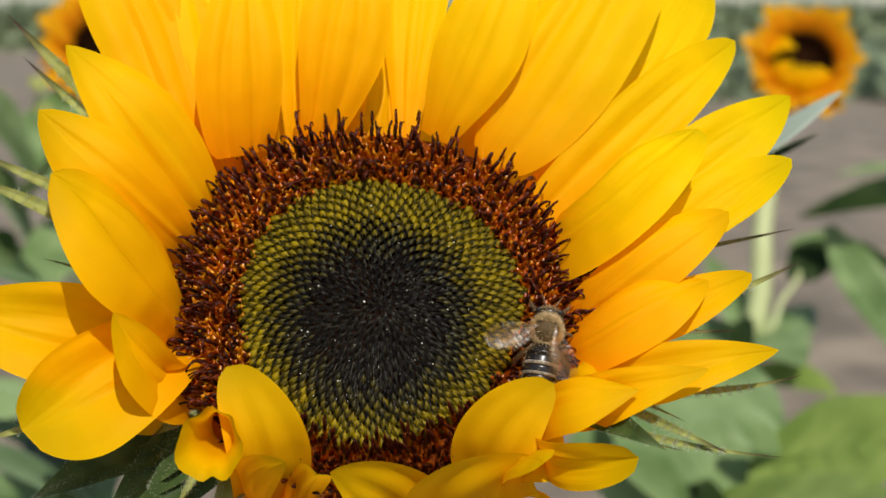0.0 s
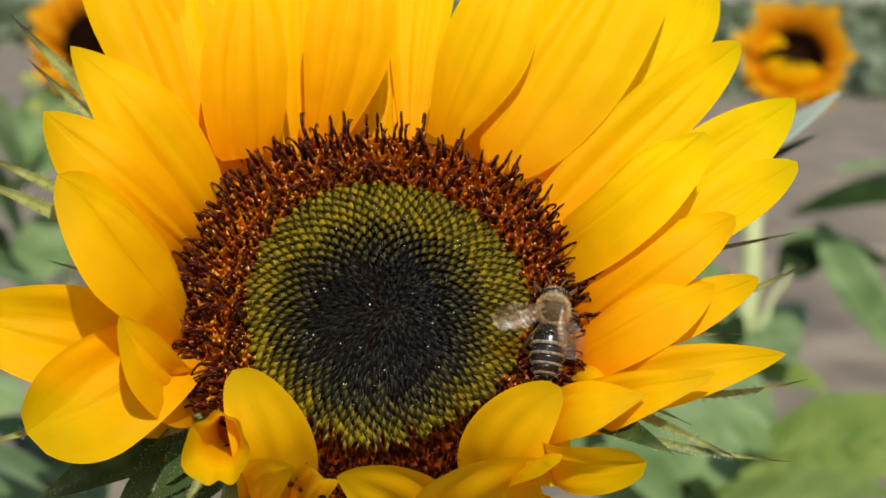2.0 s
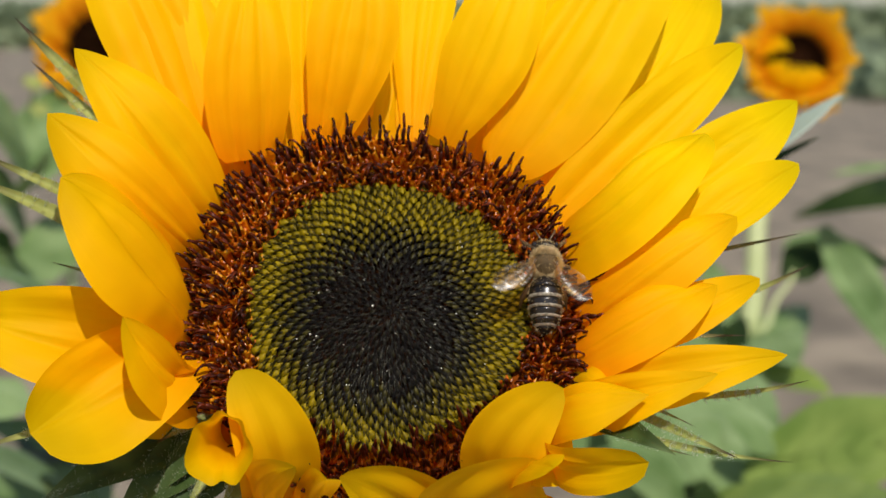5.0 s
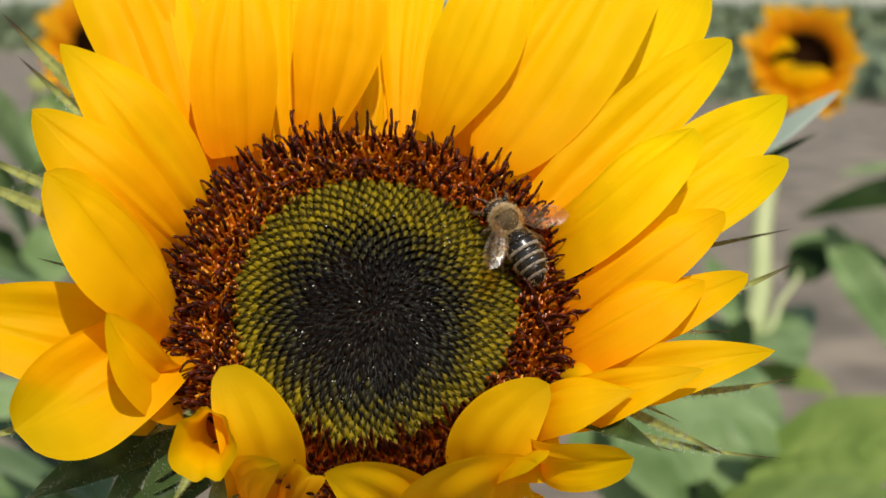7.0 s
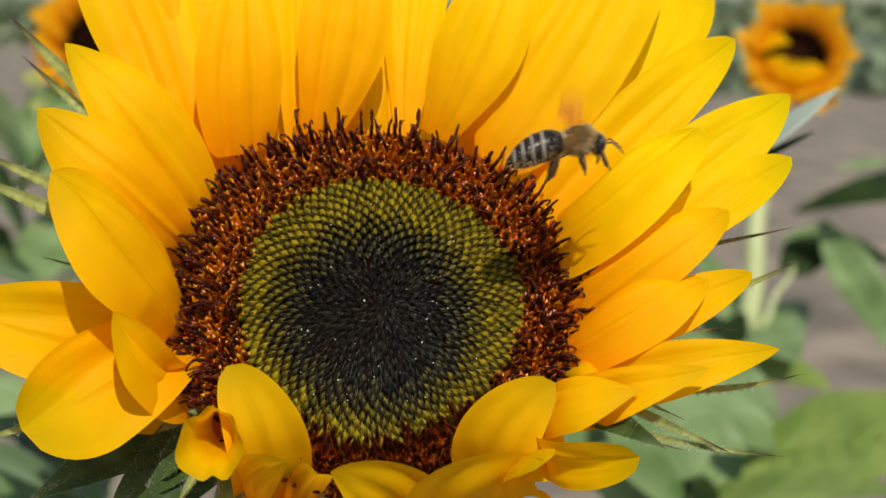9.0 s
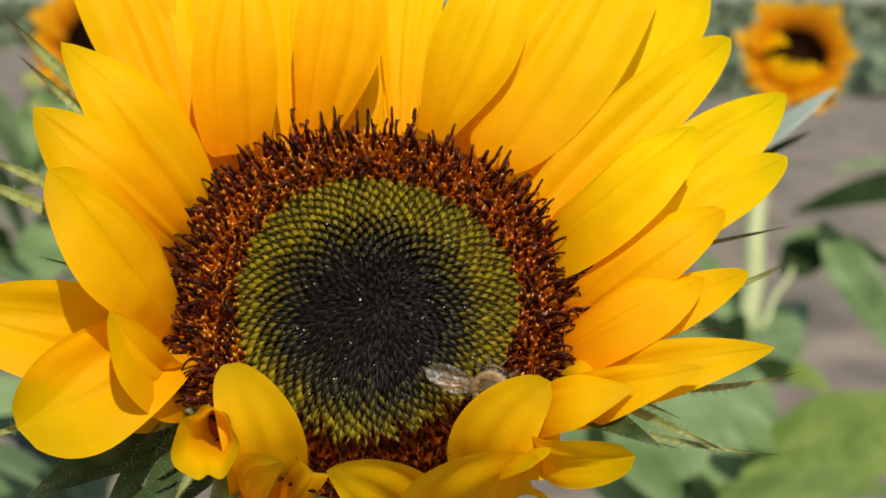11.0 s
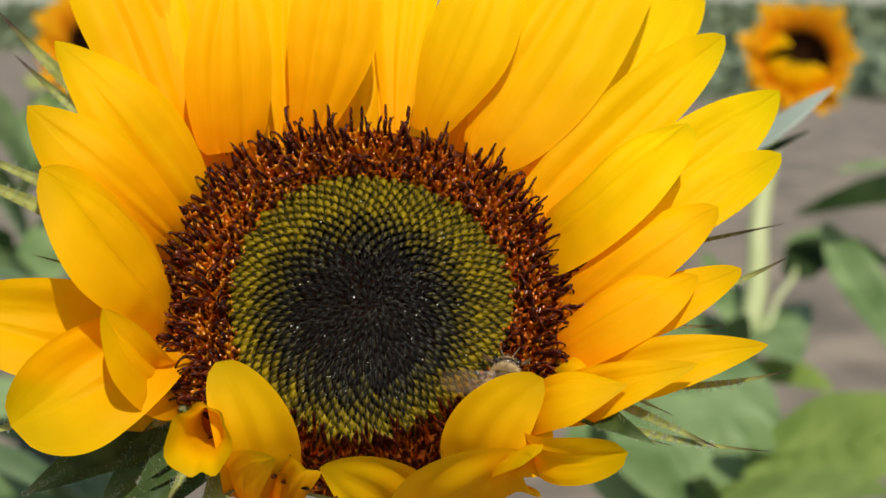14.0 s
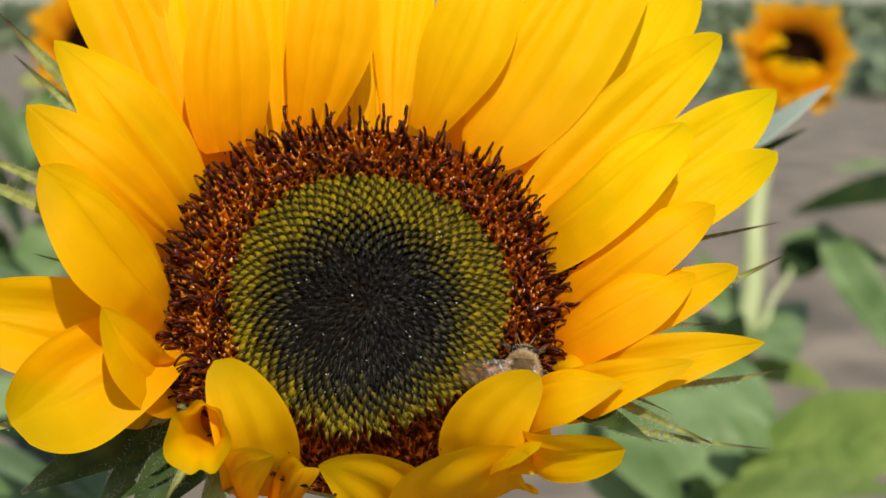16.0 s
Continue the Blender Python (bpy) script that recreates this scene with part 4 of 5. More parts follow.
def far_head(owner, centre, face, size, seed, hooded):
    """A smaller sunflower head: a ragged ring of petals, dark at their roots, round a dark disc; hooded: young petals still fold over the disc."""
    rng = random.Random(seed)
    inv = owner.matrix_basis.inverted()
    z = Vector(face).normalized()
    m = inv @ Matrix.Translation(centre) @ z.to_track_quat("Z", "Y").to_matrix().to_4x4()
    R = size / 2
    for k in range(40):
        a = k * math.tau / 40 * 2 + (0.08 if k >= 20 else 0) + rng.uniform(-0.07, 0.07)
        out = Vector((math.cos(a), math.sin(a), 0))
        outer = k < 20
        reach = R * (rng.uniform(0.9, 1.16) if outer else rng.uniform(0.82, 0.98))
        tip = out * reach + Vector((0, 0, R * (rng.uniform(0.08, 0.25) if outer else rng.uniform(0.25, 0.45))))
        bm = bmesh.new()
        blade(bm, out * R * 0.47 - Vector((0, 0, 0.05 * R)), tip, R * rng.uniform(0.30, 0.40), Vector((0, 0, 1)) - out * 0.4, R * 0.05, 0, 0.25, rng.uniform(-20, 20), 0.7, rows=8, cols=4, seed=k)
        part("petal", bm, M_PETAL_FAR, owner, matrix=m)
    for k in range(11 if hooded else 0):
        a = radians(-150 + 12.5 * k + rng.uniform(-3, 3)) if k < 9 else radians(150 + 14 * (k - 9))
        out = Vector((math.cos(a), math.sin(a), 0))
        tip = out * R * rng.uniform(0.14, 0.34) + Vector((0, 0, R * rng.uniform(0.36, 0.5)))
        bm = bmesh.new()
        blade(bm, out * R * 0.66, tip, R * rng.uniform(0.28, 0.38), out + Vector((0, 0, 0.5)), R * 0.10, 0, -0.2, rng.uniform(-10, 10), 1.0, neck=0.9, rows=8, cols=4, seed=60 + k, widest=0.35)
        # a brighter colour than the ring's paints these petals as sunlit
        part("petal", bm, M_PETAL_WARM_LIT, owner, matrix=m)
    bm = bmesh.new()
    tube_rings(bm, [((0, 0, -0.3 * R), 0.2 * R), ((0, 0, -0.16 * R), 0.5 * R), ((0, 0, -0.08 * R), 0.52 * R)], 24)
    part("receptacle", bm, M_SEPAL, owner, matrix=m)
    bm = bmesh.new()
    tube_rings(bm, [((0, 0, -0.09 * R), 0.50 * R), ((0, 0, 0.0), 0.52 * R), ((0, 0, 0.03 * R), 0.3 * R), ((0, 0, 0.02 * R), 0.04 * R)], 24)
    part("disc", bm, M_DISC, owner, matrix=m)
    if hooded:
        bm = bmesh.new()
        blob(bm, (0, 0, 0.02 * R), (0.24 * R, 0.24 * R, 0.06 * R), 8, 16)
        part("disc_middle", bm, M_DISC, owner, "dark brown middle of the disc", matrix=m)
    heap = Heap()
    for i in range(1, 520):
        r = 0.52 * R * math.sqrt(i / 520)
        a = i * GOLDEN
        if r > 0.2 * R or not hooded:
            heap.add(rng.choice(DARKS), Matrix.Translation((r * math.cos(a), r * math.sin(a), 0.03 * R)) @ Matrix.Rotation(a, 4, "Z") @ Matrix.Rotation(0.4 * r / R, 4, "Y") @ Matrix.Scale(1.4, 4))
    heap.done("disc_floret_cluster", FAR_SKIN, owner, "dark maroon disc of tiny florets", m)


plant_r = empty("sunflower_plant", pose(0.259, 1.141, 0), "orange-yellow sunflower on a tall stem, out of focus behind", "sunflower", "neighbouring sunflowers")
far_head(plant_r, (0.313, 1.187, 1.201), (-0.12, -0.92, 0.36), 0.101, 11, True)
plant_stem(plant_r, (0.294, 1.201, 1.150), (0.271, 1.155, 0.964), 0.0085)
plant_stem(plant_r, (0.271, 1.155, 0.964), (0.259, 1.141, -0.01), 0.007)
plant_stem(plant_r, (0.315, 1.183, 1.023), (0.280, 1.155, 0.969), 0.0025)
plant_l = empty("sunflower_plant", pose(-0.338, 1.122, 0), "orange-yellow sunflower half hidden behind the open flower", "sunflower", "neighbouring sunflowers")
far_head(plant_l, (-0.274, 1.190, 1.212), (0.1, -0.90, 0.42), 0.118, 12, False)
plant_stem(plant_l, (-0.304, 1.209, 1.206), (-0.338, 1.122, -0.01), 0.007)
plant_b = empty("sunflower_plant", pose(0.152, 0.623, 0), "low sunflower plant with broad pale green leaves, no flower", "sunflower", "neighbouring sunflowers")
plant_stem(plant_b, (0.146, 0.613, 0.992), (0.152, 0.623, -0.01), 0.006)
plant_n = empty("sunflower_plant", pose(-0.165, 0.547, 0), "low sunflower plant with grey-green leaves, no flower", "sunflower", "neighbouring sunflowers")
plant_stem(plant_n, (-0.165, 0.557, 1.023), (-0.165, 0.547, -0.01), 0.006)
plant_leaf(plant_r, (0.425, 1.134, 1.100), (0.309, 1.170, 1.070), 0.031, (0.1, -0.75, 0.7), 0.25, 0.0100, M_LEAF_SHADED, 1)
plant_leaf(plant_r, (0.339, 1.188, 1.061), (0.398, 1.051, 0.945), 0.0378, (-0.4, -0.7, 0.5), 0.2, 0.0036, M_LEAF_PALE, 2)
plant_leaf(plant_r, (0.305, 1.182, 1.018), (0.354, 1.216, 1.045), 0.0372, (0, -0.8, 0.4), 0.2, 0.0025, M_LEAF_SHADED, 3)
plant_leaf(plant_r, (0.349, 1.216, 1.041), (0.427, 1.262, 1.013), 0.0256, (0, -0.6, 0.6), 0.2, 0.0026, M_LEAF_SHADED, 4)
plant_leaf(plant_r, (0.312, 1.203, 1.020), (0.368, 1.237, 1.048), 0.0427, (0, -0.7, 0.6), 0.2, 0.0040, M_LEAF_PALE, 5)
plant_leaf(plant_r, (0.280, 1.134, 0.964), (0.345, 1.258, 0.980), 0.0410, (0, -0.6, 0.8), 0.2, 0.0026, M_LEAF_PALE, 6)
plant_leaf(plant_r, (0.270, 1.155, 0.969), (0.248, 1.264, 1.026), 0.0359, (0, -0.6, 0.8), 0.2, 0.0026, M_LEAF_PALE, 7)
plant_leaf(plant_r, (0.275, 1.156, 0.974), (0.291, 1.054, 0.967), 0.0578, (0, -0.5, 0.8), 0.2, 0.0022, M_LEAF_PALE, 8)
plant_leaf(plant_r, (0.270, 1.153, 0.950), (0.196, 1.257, 0.975), 0.0615, (0, -0.5, 0.8), 0.2, 0.0026, M_LEAF_PALE, 9)
plant_leaf(plant_r, (0.270, 1.152, 0.946), (0.318, 1.051, 0.945), 0.0489, (0, -0.5, 0.8), 0.2, 0.0022, M_LEAF, 10)
plant_leaf(plant_r, (0.455, 1.375, 1.096), (0.389, 1.374, 1.087), 0.0120, (0, -0.5, 0.8), 0.2, 0.0027, M_LEAF_PALE, 11)
plant_leaf(plant_b, (0.167, 0.606, 1.011), (0.254, 0.511, 1.053), 0.0692, (-0.1, -0.7, 0.7), 0.15, 0.0026, M_LEAF, 12)
plant_leaf(plant_b, (0.196, 0.614, 0.998), (0.100, 0.659, 1.031), 0.0584, (0, -0.7, 0.7), 0.15, 0.0031, M_LEAF_PALE, 13)
plant_leaf(plant_b, (0.180, 0.597, 1.020), (0.154, 0.600, 1.039), 0.0172, (0, -0.6, 0.8), 0.15, 0.0009, M_LEAF_PALE, 14)
plant_leaf(plant_b, (0.141, 0.605, 1.003), (0.108, 0.711, 1.043), 0.0617, (0, -0.7, 0.7), 0.15, 0.0032, M_LEAF_PALE, 15)
plant_leaf(plant_b, (0.146, 0.614, 1.001), (0.195, 0.760, 1.033), 0.0649, (0, -0.7, 0.7), 0.15, 0.0034, M_LEAF_PALE, 16)
plant_leaf(plant_b, (0.146, 0.613, 0.992), (0.204, 0.458, 1.038), 0.0359, (0, -0.7, 0.7), 0.15, 0.0024, M_LEAF, 17)
plant_leaf(plant_b, (0.134, 0.594, 0.998), (0.084, 0.558, 1.031), 0.0301, (0, -0.7, 0.7), 0.15, 0.0016, M_LEAF_PALE, 18)
plant_leaf(plant_b, (0.152, 0.632, 0.980), (0.157, 0.702, 0.979), 0.0195, (0, -0.7, 0.7), 0.15, 0.0019, M_LEAF_SHADED, 19)
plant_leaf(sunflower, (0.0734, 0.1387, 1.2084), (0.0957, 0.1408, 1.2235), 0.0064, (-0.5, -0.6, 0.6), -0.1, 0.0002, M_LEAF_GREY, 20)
# thin extra leaf that stands for the shadow under the grey one
plant_leaf(sunflower, (0.0752, 0.1483, 1.2049), (0.0930, 0.1499, 1.2135), 0.0022, (0.1, -0.6, 0.6), -0.1, 0.0003, M_LEAF_SHADED, 21)
plant_leaf(plant_l, (-0.313, 1.076, 1.125), (-0.346, 0.986, 1.199), 0.0697, (0.2, -0.7, 0.7), 0.2, 0.0033, M_LEAF_PALE, 22)
plant_leaf(plant_l, (-0.309, 1.074, 1.107), (-0.309, 1.185, 1.182), 0.0622, (0.2, -0.7, 0.7), 0.2, 0.0038, M_LEAF_PALE, 23)
plant_leaf(plant_l, (-0.322, 1.071, 1.090), (-0.264, 0.979, 1.150), 0.0492, (0.2, -0.7, 0.7), 0.2, 0.0033, M_LEAF_PALE, 24)
plant_leaf(plant_l, (-0.313, 1.068, 1.068), (-0.337, 0.977, 1.138), 0.0697, (0.2, -0.7, 0.7), 0.2, 0.0033, M_LEAF_PALE, 25)
plant_leaf(plant_l, (-0.300, 1.062, 1.024), (-0.337, 0.969, 1.081), 0.0615, (0.2, -0.7, 0.7), 0.2, 0.0033, M_LEAF_PALE, 26)
plant_leaf(plant_l, (-0.276, 0.964, 1.048), (-0.291, 1.071, 1.085), 0.0489, (0.2, -0.7, 0.7), 0.2, 0.0036, M_LEAF_PALE, 27)
plant_leaf(plant_l, (-0.295, 0.948, 1.076), (-0.310, 0.930, 1.092), 0.0159, (0.2, -0.5, 0.2), 0.2, 0.0012, M_LEAF_SHADED, 28)
plant_leaf(plant_l, (-0.301, 1.030, 1.157), (-0.280, 0.986, 1.199), 0.0164, (0.2, -0.7, 0.7), 0.2, 0.0012, M_LEAF_PALE, 29)
plant_leaf(plant_n, (-0.145, 0.458, 1.040), (-0.164, 0.363, 1.083), 0.0308, (0.2, -0.7, 0.7), 0.2, 0.0016, M_LEAF_PALE, 30)
plant_leaf(plant_n, (-0.106, 0.273, 1.156), (-0.121, 0.225, 1.172), 0.0123, (0.2, -0.6, 0.8), 0.2, 0.0006, M_LEAF_PALE, 31)
plant_leaf(plant_n, (-0.164, 0.463, 1.076), (-0.193, 0.464, 1.083), 0.0215, (0.2, -0.7, 0.7), 0.2, 0.0014, M_LEAF_PALE, 32)
plant_leaf(plant_n, (-0.141, 0.461, 1.057), (-0.214, 0.560, 1.046), 0.0219, (0.2, -0.6, 0.7), 0.2, 0.0016, M_LEAF_SHADED, 33)
plant_leaf(plant_n, (-0.115, 0.361, 1.065), (-0.214, 0.657, 1.017), 0.0369, (0.2, -0.6, 0.7), 0.2, 0.0018, M_LEAF_SHADED, 34)
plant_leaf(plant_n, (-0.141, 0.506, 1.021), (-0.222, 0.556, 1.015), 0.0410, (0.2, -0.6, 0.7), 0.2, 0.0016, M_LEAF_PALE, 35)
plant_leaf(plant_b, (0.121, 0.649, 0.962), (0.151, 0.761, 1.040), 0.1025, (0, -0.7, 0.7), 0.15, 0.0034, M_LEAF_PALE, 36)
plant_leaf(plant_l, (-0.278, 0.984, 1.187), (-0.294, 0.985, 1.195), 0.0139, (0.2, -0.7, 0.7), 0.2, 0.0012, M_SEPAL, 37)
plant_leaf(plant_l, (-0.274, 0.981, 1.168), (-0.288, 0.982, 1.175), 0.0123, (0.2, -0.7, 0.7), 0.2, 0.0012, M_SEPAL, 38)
# two small leaves added as dark spots in the foliage
plant_leaf(plant_b, (0.138, 0.554, 1.002), (0.138, 0.556, 1.017), 0.0150, (0, -0.7, 0.5), 0.15, 0.0008, M_LEAF_SHADED, 39)
plant_leaf(plant_r, (0.238, 1.056, 0.982), (0.251, 1.059, 1.006), 0.0244, (0, -0.7, 0.5), 0.15, 0.0013, M_LEAF_SHADED, 40)


# ---- the honey bee ----
M_FUZZ = plain("bee_fuzz", [(0.3, (0.56, 0.39, 0.16)), (0.7, (0.92, 0.72, 0.40))], 600, 0.8, through_share=0.35, random_tint=0.35, spec=0.0)
M_THORAX = plain("bee_thorax", [(0.3, (0.05, 0.032, 0.014)), (0.7, (0.12, 0.078, 0.034))], 700, 0.7, spec=0.1)
M_SHELL = plain("bee_shell", [(0.3, (0.006, 0.005, 0.004)), (0.7, (0.022, 0.016, 0.011))], 900, 0.26, 0.00005, spec=0.36)
M_BAND = plain("bee_band", [(0.35, (0.11, 0.09, 0.06)), (0.65, (0.35, 0.30, 0.22))], 2600, 0.5, 0.0001)
M_EYE = plain("bee_eye", [(0.3, (0.008, 0.006, 0.005)), (0.7, (0.02, 0.015, 0.012))], 1500, 0.2)
M_LEG = plain("bee_leg", [(0.3, (0.04, 0.02, 0.01)), (0.7, (0.12, 0.07, 0.03))], 900, 0.45)


def wing_material():
    m, nt, b = mat("bee_wing", 0.26)
    b.inputs["Specular IOR Level"].default_value = 0.7
    tc = nt.nodes.new("ShaderNodeTexCoord")
    vor = node(nt, "ShaderNodeTexVoronoi", Scale=700.0)
    vor.feature = "DISTANCE_TO_EDGE"
    nt.links.new(tc.outputs["Object"], vor.inputs["Vector"])
    c = ramp(nt, vor.outputs["Distance"], [(0.02, (0.12, 0.07, 0.025)), (0.07, (0.32, 0.22, 0.11))])
    nt.links.new(c, b.inputs["Base Color"])
    ripple = noise_tex(nt, 900.0, 2.0)
    bump(nt, b, ripple, 0.2, 0.0002)
    clear = nt.nodes.new("ShaderNodeBsdfTransparent")
    clear.inputs["Color"].default_value = (0.93, 0.76, 0.46, 1)
    amount = ramp(nt, vor.outputs["Distance"], [(0.02, (0.36, 0.36, 0.36)), (0.06, (0.085, 0.085, 0.085))])
    mx = nt.nodes.new("ShaderNodeMixShader")
    nt.links.new(amount, mx.inputs[0])
    nt.links.new(clear.outputs[0], mx.inputs[1])
    nt.links.new(b.outputs[0], mx.inputs[2])
    nt.links.new(mx.outputs[0], nt.nodes["Material Output"].inputs["Surface"])
    return m


M_WING = wing_material()
bee = empty("honey_bee", HEAD @ pose(0.022, 0, 0.006), "brown honey bee with tan fuzz and pale-banded dark abdomen", "bee")


def bee_parts():
    rng = random.Random(9)
    bm = bmesh.new()
    blob(bm, (0, 0, 0), (1.85 * MM, 2.05 * MM, 1.75 * MM), 10, 16)
    thorax = part("thorax", bm, M_THORAX, bee)
    fm = bmesh.new()
    spots = []
    for i in range(3600):
        z = 1 - 2 * (i + 0.5) / 3600
        a = i * GOLDEN
        s = math.sqrt(1 - z * z)
        d = Vector((s * math.cos(a), z, s * math.sin(a)))
        if d.z > 0.55 and -0.85 < d.y < 0.4 and rng.random() < 0.95:
            continue
        spots.append((Vector((d.x * 1.85, d.y * 2.05, d.z * 1.75)) * MM, d))
    hairs(fm, spots, 0.64 * MM, 0.035 * MM, rng)
    part("thorax_fuzz", fm, M_FUZZ, thorax, "tan fuzz", smooth=False, kind="stuff")
    bm = bmesh.new()
    blob(bm, (0, 0, 0), (1.75 * MM, 0.85 * MM, 1.4 * MM), 8, 14)
    head = part("head", bm, M_SHELL, bee, matrix=pose(0, 2.35 * MM, -0.95 * MM, -15))
    for sx in (-1, 1):
        bm = bmesh.new()
        blob(bm, (sx * 1.45 * MM, 0.1 * MM, 0.2 * MM), (0.5 * MM, 0.6 * MM, 1.05 * MM), 8, 10)
        part("eye", bm, M_EYE, head)
        bm = bmesh.new()
        tube_rings(bm, [((sx * 0.4 * MM, 0.7 * MM, 0.3 * MM), 0.13 * MM), ((sx * 0.9 * MM, 1.5 * MM, 0.7 * MM), 0.12 * MM), ((sx * 1.3 * MM, 2.6 * MM, 0.1 * MM), 0.11 * MM), ((sx * 1.4 * MM, 3.2 * MM, -0.4 * MM), 0.09 * MM)], 6)
        part("antenna", bm, M_LEG, head)
    bm = bmesh.new()
    spots = []
    for i in range(700):
        z = 1 - 2 * (i + 0.5) / 700
        a = i * GOLDEN
        s = math.sqrt(1 - z * z)
        d = Vector((s * math.cos(a), s * math.sin(a), z))
        spots.append((Vector((d.x * 1.5, d.y * 0.8, d.z * 1.3)) * MM, d))
    hairs(bm, spots, 0.4 * MM, 0.03 * MM, rng)
    part("head_fuzz", bm, M_FUZZ, head, smooth=False, kind="stuff")
    bm = bmesh.new()
    tube_rings(bm, [((0, 0, -0.9 * MM), 0.3 * MM), ((0, 0.4 * MM, -1.8 * MM), 0.22 * MM), ((0, 0.3 * MM, -2.6 * MM), 0.08 * MM)], 6)
    part("mouthparts", bm, M_LEG, head)
    # abdomen: overlapping plates, each with a pale hair band at its hind edge
    waist = bmesh.new()
    tube_rings(waist, [((0, -1.6 * MM, -0.2 * MM), 0.7 * MM), ((0, -2.3 * MM, -0.2 * MM), 0.9 * MM)], 12)
    abdomen = part("abdomen", waist, M_SHELL, bee)
    edges = [(-1.9, 1.25), (-3.3, 2.1), (-4.8, 2.25), (-6.1, 2.15), (-7.3, 1.85), (-8.4, 1.3), (-9.3, 0.3)]
    for k in range(6):
        (y0, r0), (y1, r1) = edges[k], edges[k + 1]
        bm = bmesh.new()
        sides = 20
        loops = []
        steps = [(0.0, r0 * 0.95), (0.35, r0 * 0.6 + r1 * 0.4 + 0.06), (0.74, r0 * 0.26 + r1 * 0.74 + 0.07), (0.76, r0 * 0.24 + r1 * 0.76 + 0.08), (1.0, r1 + 0.08), (1.04, r1 * 0.9)]
        for x, r in steps:
            y = y0 + (y1 - y0) * x
            drop = -0.2 - 0.035 * (y + 2) ** 2
            loops.append([bm.verts.new((r * math.cos(j * math.tau / sides) * MM, y * MM, (drop + 0.88 * r * math.sin(j * math.tau / sides)) * MM)) for j in range(sides)])
        for q, (p, s) in enumerate(zip(loops, loops[1:])):
            for j in range(sides):
                f = bm.faces.new((p[j], s[j], s[(j + 1) % sides], p[(j + 1) % sides]))
                f.material_index = 1 if q >= 2 and 0 < k < 5 else 0
        bm.faces.new(loops[0])
        bm.faces.new(list(reversed(loops[-1])))
        bmesh.ops.recalc_face_normals(bm, faces=bm.faces)
        part("abdomen_plate", bm, [M_SHELL, M_BAND], abdomen)
    fm = bmesh.new()
    spots = []
    for i in range(700):
        y = rng.uniform(-9.3, -2.0)
        r = np.interp(-y, [-e[0] for e in edges], [e[1] for e in edges])
        a = rng.uniform(0, math.tau)
        if math.sin(a) > 0.35 and y < -3.4 and rng.random() < 0.85:
            continue
        spots.append((Vector((r * math.cos(a), y, -0.2 - 0.035 * (y + 2) ** 2 + 0.88 * r * math.sin(a))) * MM, Vector((math.cos(a), -0.8, math.sin(a)))))
    hairs(fm, spots, 0.5 * MM, 0.03 * MM, rng)
    part("abdomen_fuzz", fm, M_FUZZ, abdomen, smooth=False, kind="stuff")
    # legs, each from its hip
    legs = []
    for y, fwd, reach, ln in ((1.2, 0.9, 2.6, 1.0), (0.0, 0.1, 3.2, 1.1), (-1.1, -0.9, 3.0, 1.35)):
        for sx in (-1, 1):
            bm = bmesh.new()
            hip = Vector((sx * 0.9, y, -1.2))
            k1 = Vector((sx * reach * 0.55, y + fwd * 1.2 * ln, -0.2)) - hip
            k2 = Vector((sx * reach, y + fwd * 2.6 * ln, -2.0)) - hip
            k3 = Vector((sx * reach * 1.12, y + fwd * 3.7 * ln, -3.1)) - hip
            w = 1.5 if fwd < -0.5 else 1.0
            tube_rings(bm, [((0, 0, 0), 0.24 * MM), (k1 * 0.9 * MM, 0.28 * MM), (k1 * MM, 0.22 * MM), (k1.lerp(k2, 0.5) * MM, 0.26 * w * MM), (k2 * MM, 0.3 * w * MM), (k2.lerp(k3, 0.25) * MM, 0.16 * w * MM), (k2.lerp(k3, 0.6) * MM, 0.13 * w * MM), (k3 * MM, 0.06 * MM)], 7)
            leg = part("leg", bm, M_LEG, bee, matrix=Matrix.Translation(hip * MM))
            hm = bmesh.new()
            hairs(hm, [(k1.lerp(k2, rng.uniform(0.2, 1.0)) * MM, (sx, rng.uniform(-1, 1), rng.uniform(-0.6, 0.6))) for _ in range(60)], 0.45 * MM, 0.03 * MM, rng)
            part("leg_hair", hm, M_FUZZ, leg, smooth=False, kind="stuff")
            legs.append((leg, hip, sx, fwd))
    return legs


LEGS = bee_parts()


def wing(sx, length, width, y, z):
    """A membrane wing that points backwards from its root."""
    bm = bmesh.new()
    blade(bm, (0, 0, 0), (sx * 0.6 * MM, -length * MM, 0.2 * MM), width * MM, (0, 0, 1), 0.25 * MM, sx * 0.5 * MM, 0.1, 0, 0.15, neck=0.2, rows=12, cols=8, seed=3, ridge=0.04, widest=0.62)
    ob = part("wing", bm, M_WING, bee, "clear amber-veined wing", matrix=pose(sx * 1.3 * MM, y * MM, z * MM))
    return ob


WINGS = [(wing(sx, ln, w, y, z), sx, y, z, k) for sx in (-1, 1) for ln, w, y, z, k in ((7.4, 3.0, 0.5, 1.35, 1.0), (5.2, 2.3, -0.4, 1.15, 0.8))]


# ---- movement ----
def on_disc(u, v, n, heading, pitch, roll):
    """A pose over the disc: mm across, up and out, turned by heading."""
    return HEAD @ pose(u * MM, v * MM, n * MM, 0, 0, heading) @ pose(0, 0, 0, pitch, roll, 0)


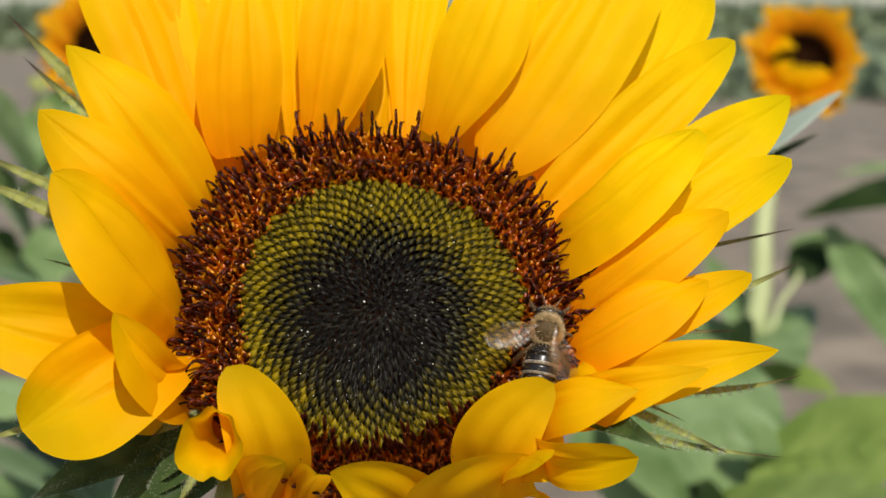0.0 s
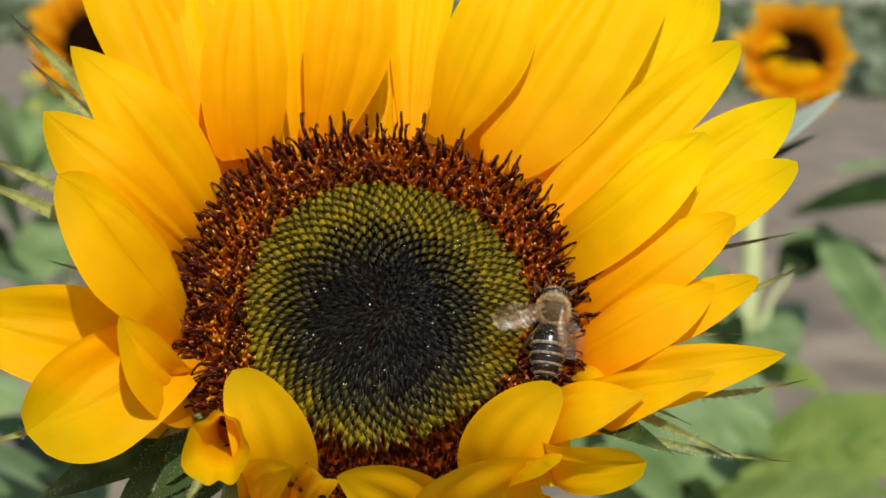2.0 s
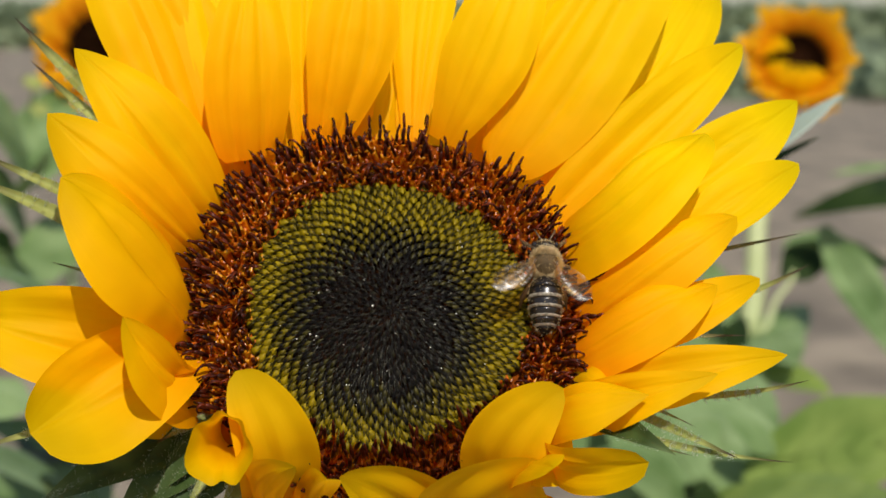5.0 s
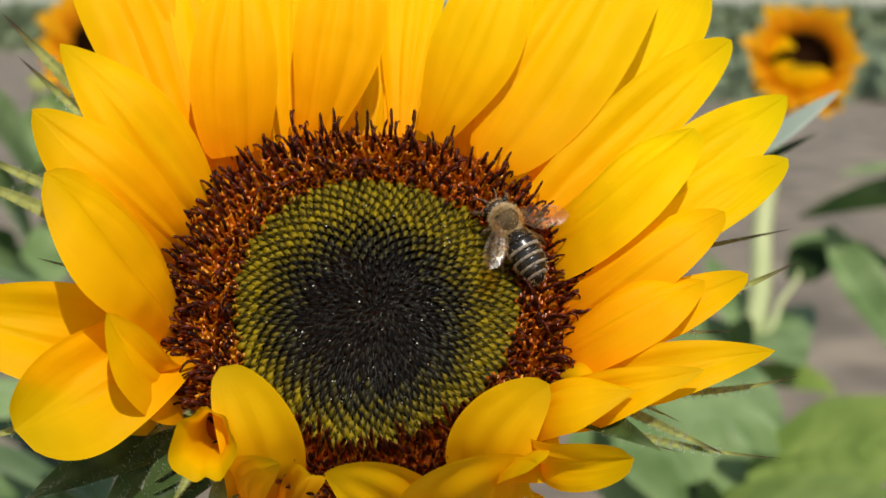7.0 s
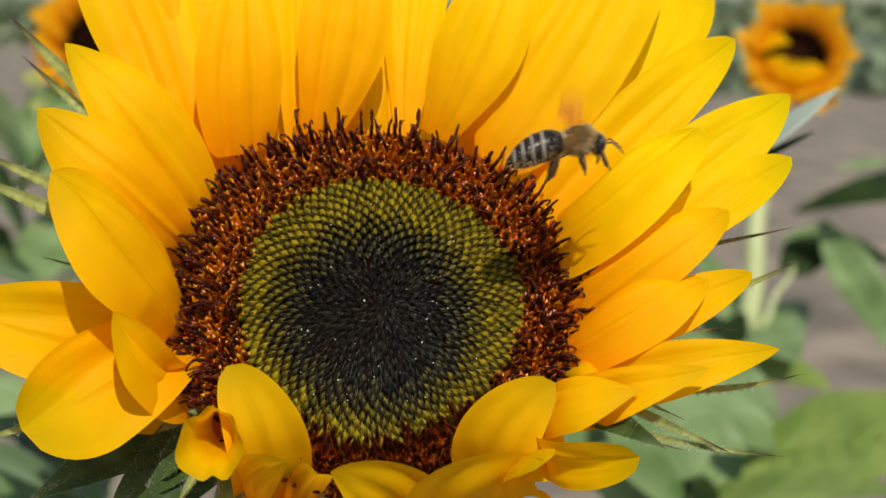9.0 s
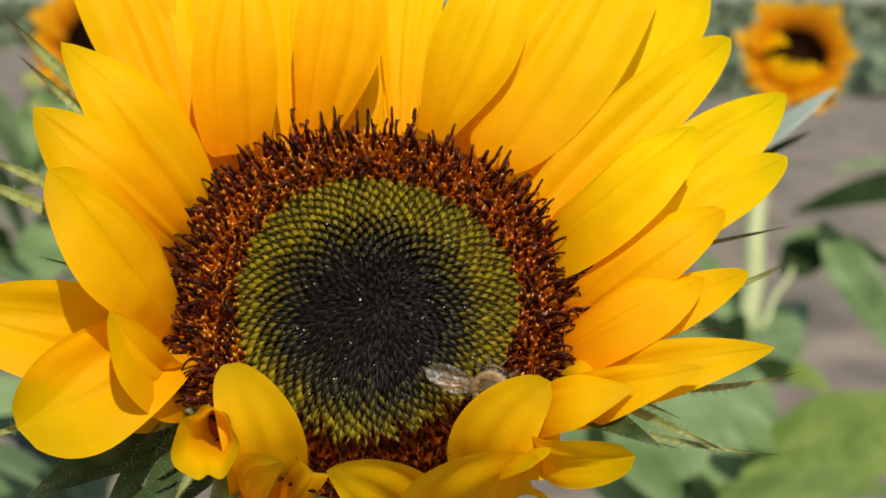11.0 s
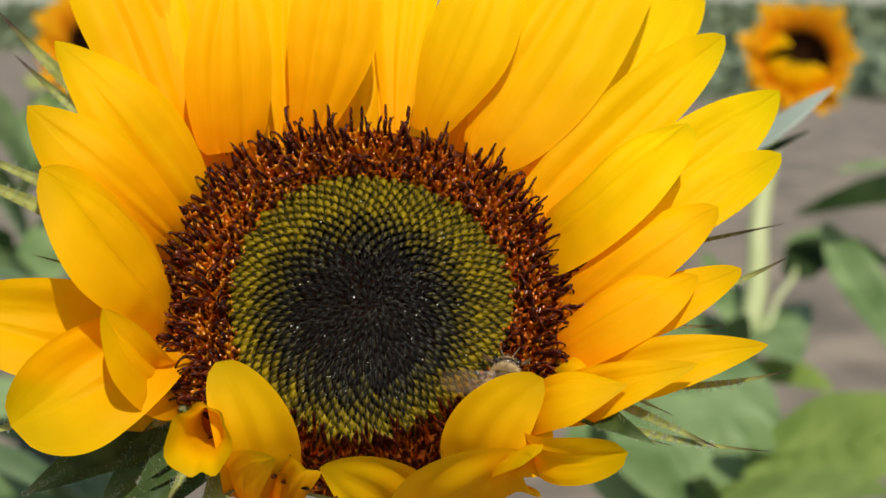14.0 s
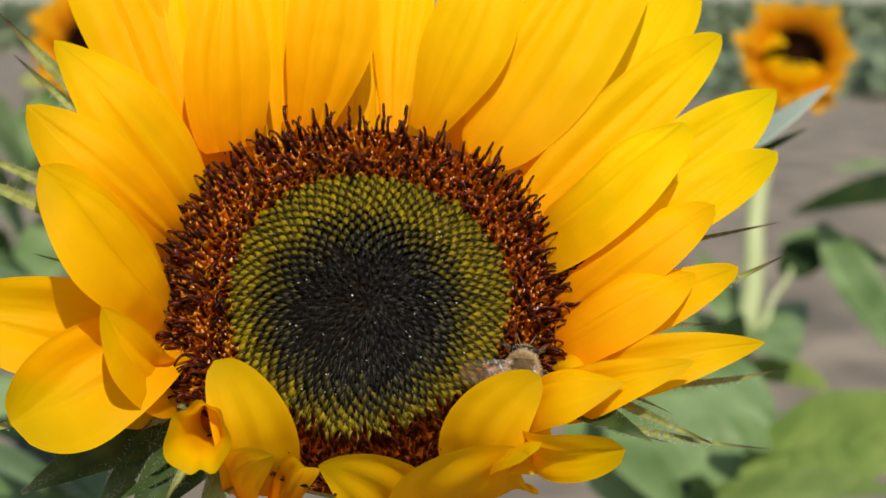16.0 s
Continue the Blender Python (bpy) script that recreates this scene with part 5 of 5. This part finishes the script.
def motions():
    walk(bee, [
        (0, on_disc(22.3, -4.9, 6.0, -10, 7, 0)),
        (0.5, on_disc(22.3, -4.7, 6.0, -9, 7, 0)),
        (1, on_disc(22.5, -4.2, 6.0, -9, 7, 0)),
        (1.5, on_disc(22.1, -2.8, 6.0, -10, 6, 0)),
        (1.8, on_disc(22.3, -1.6, 6.0, -8, 6, 0)),
        (2.4, on_disc(22.4, -1.8, 6.0, -8, 7, 0)),
        (2.7, on_disc(21.7, 0.0, 6.0, -1, 6, 0)),
        (3, on_disc(20.4, 2.3, 6.0, 3, 5, 0)),
        (3.5, on_disc(20.7, 1.8, 6.0, 1, 6, 0)),
        (4, on_disc(21.7, 2.1, 6.0, -5, 6, 0)),
        (4.2, on_disc(22.3, 2.4, 6.0, -7, 6, 0)),
        (5.2, on_disc(21.0, 6.2, 6.0, 1, 6, 0)),
        (6.3, on_disc(19.4, 10.6, 6.0, 14, 6, 0)),
        (6.5, on_disc(18.4, 10.4, 6.0, 20, 5, 0)),
        (7, on_disc(17.8, 10.7, 6.0, 31, 6, 0)),
        (7.5, on_disc(16.2, 11.2, 6.0, 44, 6, 0)),
        (8, on_disc(20.6, 10.6, 6.0, 11, 6, 0)),
        (8.3, on_disc(18.6, 11.8, 7.0, 1, 3, 0)),
        (8.5, on_disc(16.9, 11.7, 9.5, -12, 3, 0)),
        (8.6, on_disc(16.8, 11.3, 10.0, -8, 6, 0)),
        (8.7, on_disc(17.3, 9.6, 13.5, -22, 6, -5)),
        (8.8, on_disc(19.2, 8.6, 18.0, -66, 12, -35)),
        (8.9, on_disc(20.7, 11.0, 21.0, -64, 8, -40)),
        (9, on_disc(25.6, 14.0, 24.0, -87, 4, -50)),
        (9.1, on_disc(26.4, 13.6, 23.5, -83, 5, -50)),
        (9.2, on_disc(27.2, 8.6, 21.0, -80, 7, -45)),
        (9.6, on_disc(27.0, -0.7, 18.0, -110, 7, 0)),
        (10, on_disc(23.2, -6.8, 16.0, -120, -0, 0)),
        (10.4, on_disc(18.5, -10.7, 12.0, -104, 0, 0)),
        (10.8, on_disc(15.5, -12.3, 7.0, -24, 4, 0)),
        (11.3, on_disc(15.2, -13.7, 4.5, -11, 3, 0)),
        (11.5, on_disc(15.7, -13.6, 4.5, -11, 3, 0)),
        (12, on_disc(16.2, -13.7, 4.5, -10, 3, 0)),
        (12.5, on_disc(16.6, -13.4, 4.5, -10, 3, 0)),
        (13, on_disc(16.3, -13.3, 4.5, -10, 3, 0)),
        (13.5, on_disc(16.6, -12.8, 4.5, -9, 3, 0)),
        (14, on_disc(18.1, -12.1, 5.0, -8, 3, 0)),
        (14.5, on_disc(19.2, -11.9, 5.0, -8, 3, 0)),
        (15, on_disc(19.1, -11.3, 5.0, -8, 3, 0)),
        (15.5, on_disc(20.2, -11.3, 5.5, -7, 3, 0)),
        (16, on_disc(20.7, -10.9, 5.5, -7, 3, 0)),
    ])
    # how far the wings are spread (left, right) and raised, in degrees, and how wide they tremble
    spread = [(0, 58, 16, 4, 30), (0.5, 52, 24, 6, 26), (1, 58, 16, 4, 30), (2, 58, 16, 4, 30), (2.4, 55, 18, 4, 26), (2.7, 45, 30, 8, 20), (3, 58, 14, 6, 14),
              (3.5, 60, 14, 3, 26), (4, 64, 14, 5, 12), (4.2, 58, 24, 6, 20), (6.2, 36, 48, 8, 2), (6.5, 26, 26, 4, 14), (6.9, 28, 24, 4, 14), (7, 36, 48, 8, 1), (7.5, 34, 44, 8, 1), (7.9, 30, 34, 8, 1), (8, 62, 14, 8, 4),
              (8.1, 82, 16, 8, 4), (8.3, 80, 35, 10, 20), (8.5, 84, 80, 15, 40), (8.6, 84, 80, 18, 42), (10.8, 84, 80, 18, 42), (11.3, 84, 30, -12, 20), (13.5, 80, 25, -10, 20), (14.5, 60, 24, -4, 26), (16, 66, 24, -4, 34)]
    times = [k / 30 for k in range(481)]
    cols = [np.interp(times, [r[0] for r in spread], [r[i] for r in spread]) for i in range(1, 5)]
    for ob, sx, y, z, k in WINGS:
        rows = []
        for i, t in enumerate(times):
            left, right, up, shake = (float(c[i]) for c in cols)
            beat = shake * ((i + 1) % 3 - 1)
            turn = (left if sx < 0 else right) * (0.82 + 0.18 * k) - (0.6 * beat if t < 8.4 or t > 11 else 0)
            rows.append((t, pose(sx * 1.3 * MM, y * MM, z * MM, 0, -sx * (up + beat * (0.3 if t < 8.4 or t > 11 else 1.0)), 0) @ pose(0, 0, 0, 0, 0, sx * turn)))
        walk(ob, rows)
    # the legs step on the disc and hang down in flight
    hang = [(0, 0), (8.4, 0), (8.7, 0.3), (8.9, 1), (10.4, 1), (10.9, 0), (16, 0)]
    for n, (leg, hip, sx, fwd) in enumerate(LEGS):
        rows = []
        for i in range(0, 81):
            t = i / 5
            h = float(np.interp(t, [r[0] for r in hang], [r[1] for r in hang]))
            step = (1 - h) * 9 * math.sin(t * 5.3 + n * 2.1) * math.sin(t * 1.7 + n)
            rows.append((t, Matrix.Translation(hip * MM) @ pose(0, 0, 0, -22 * h * fwd, sx * 50 * h, step)))
        walk(leg, rows)


motions()
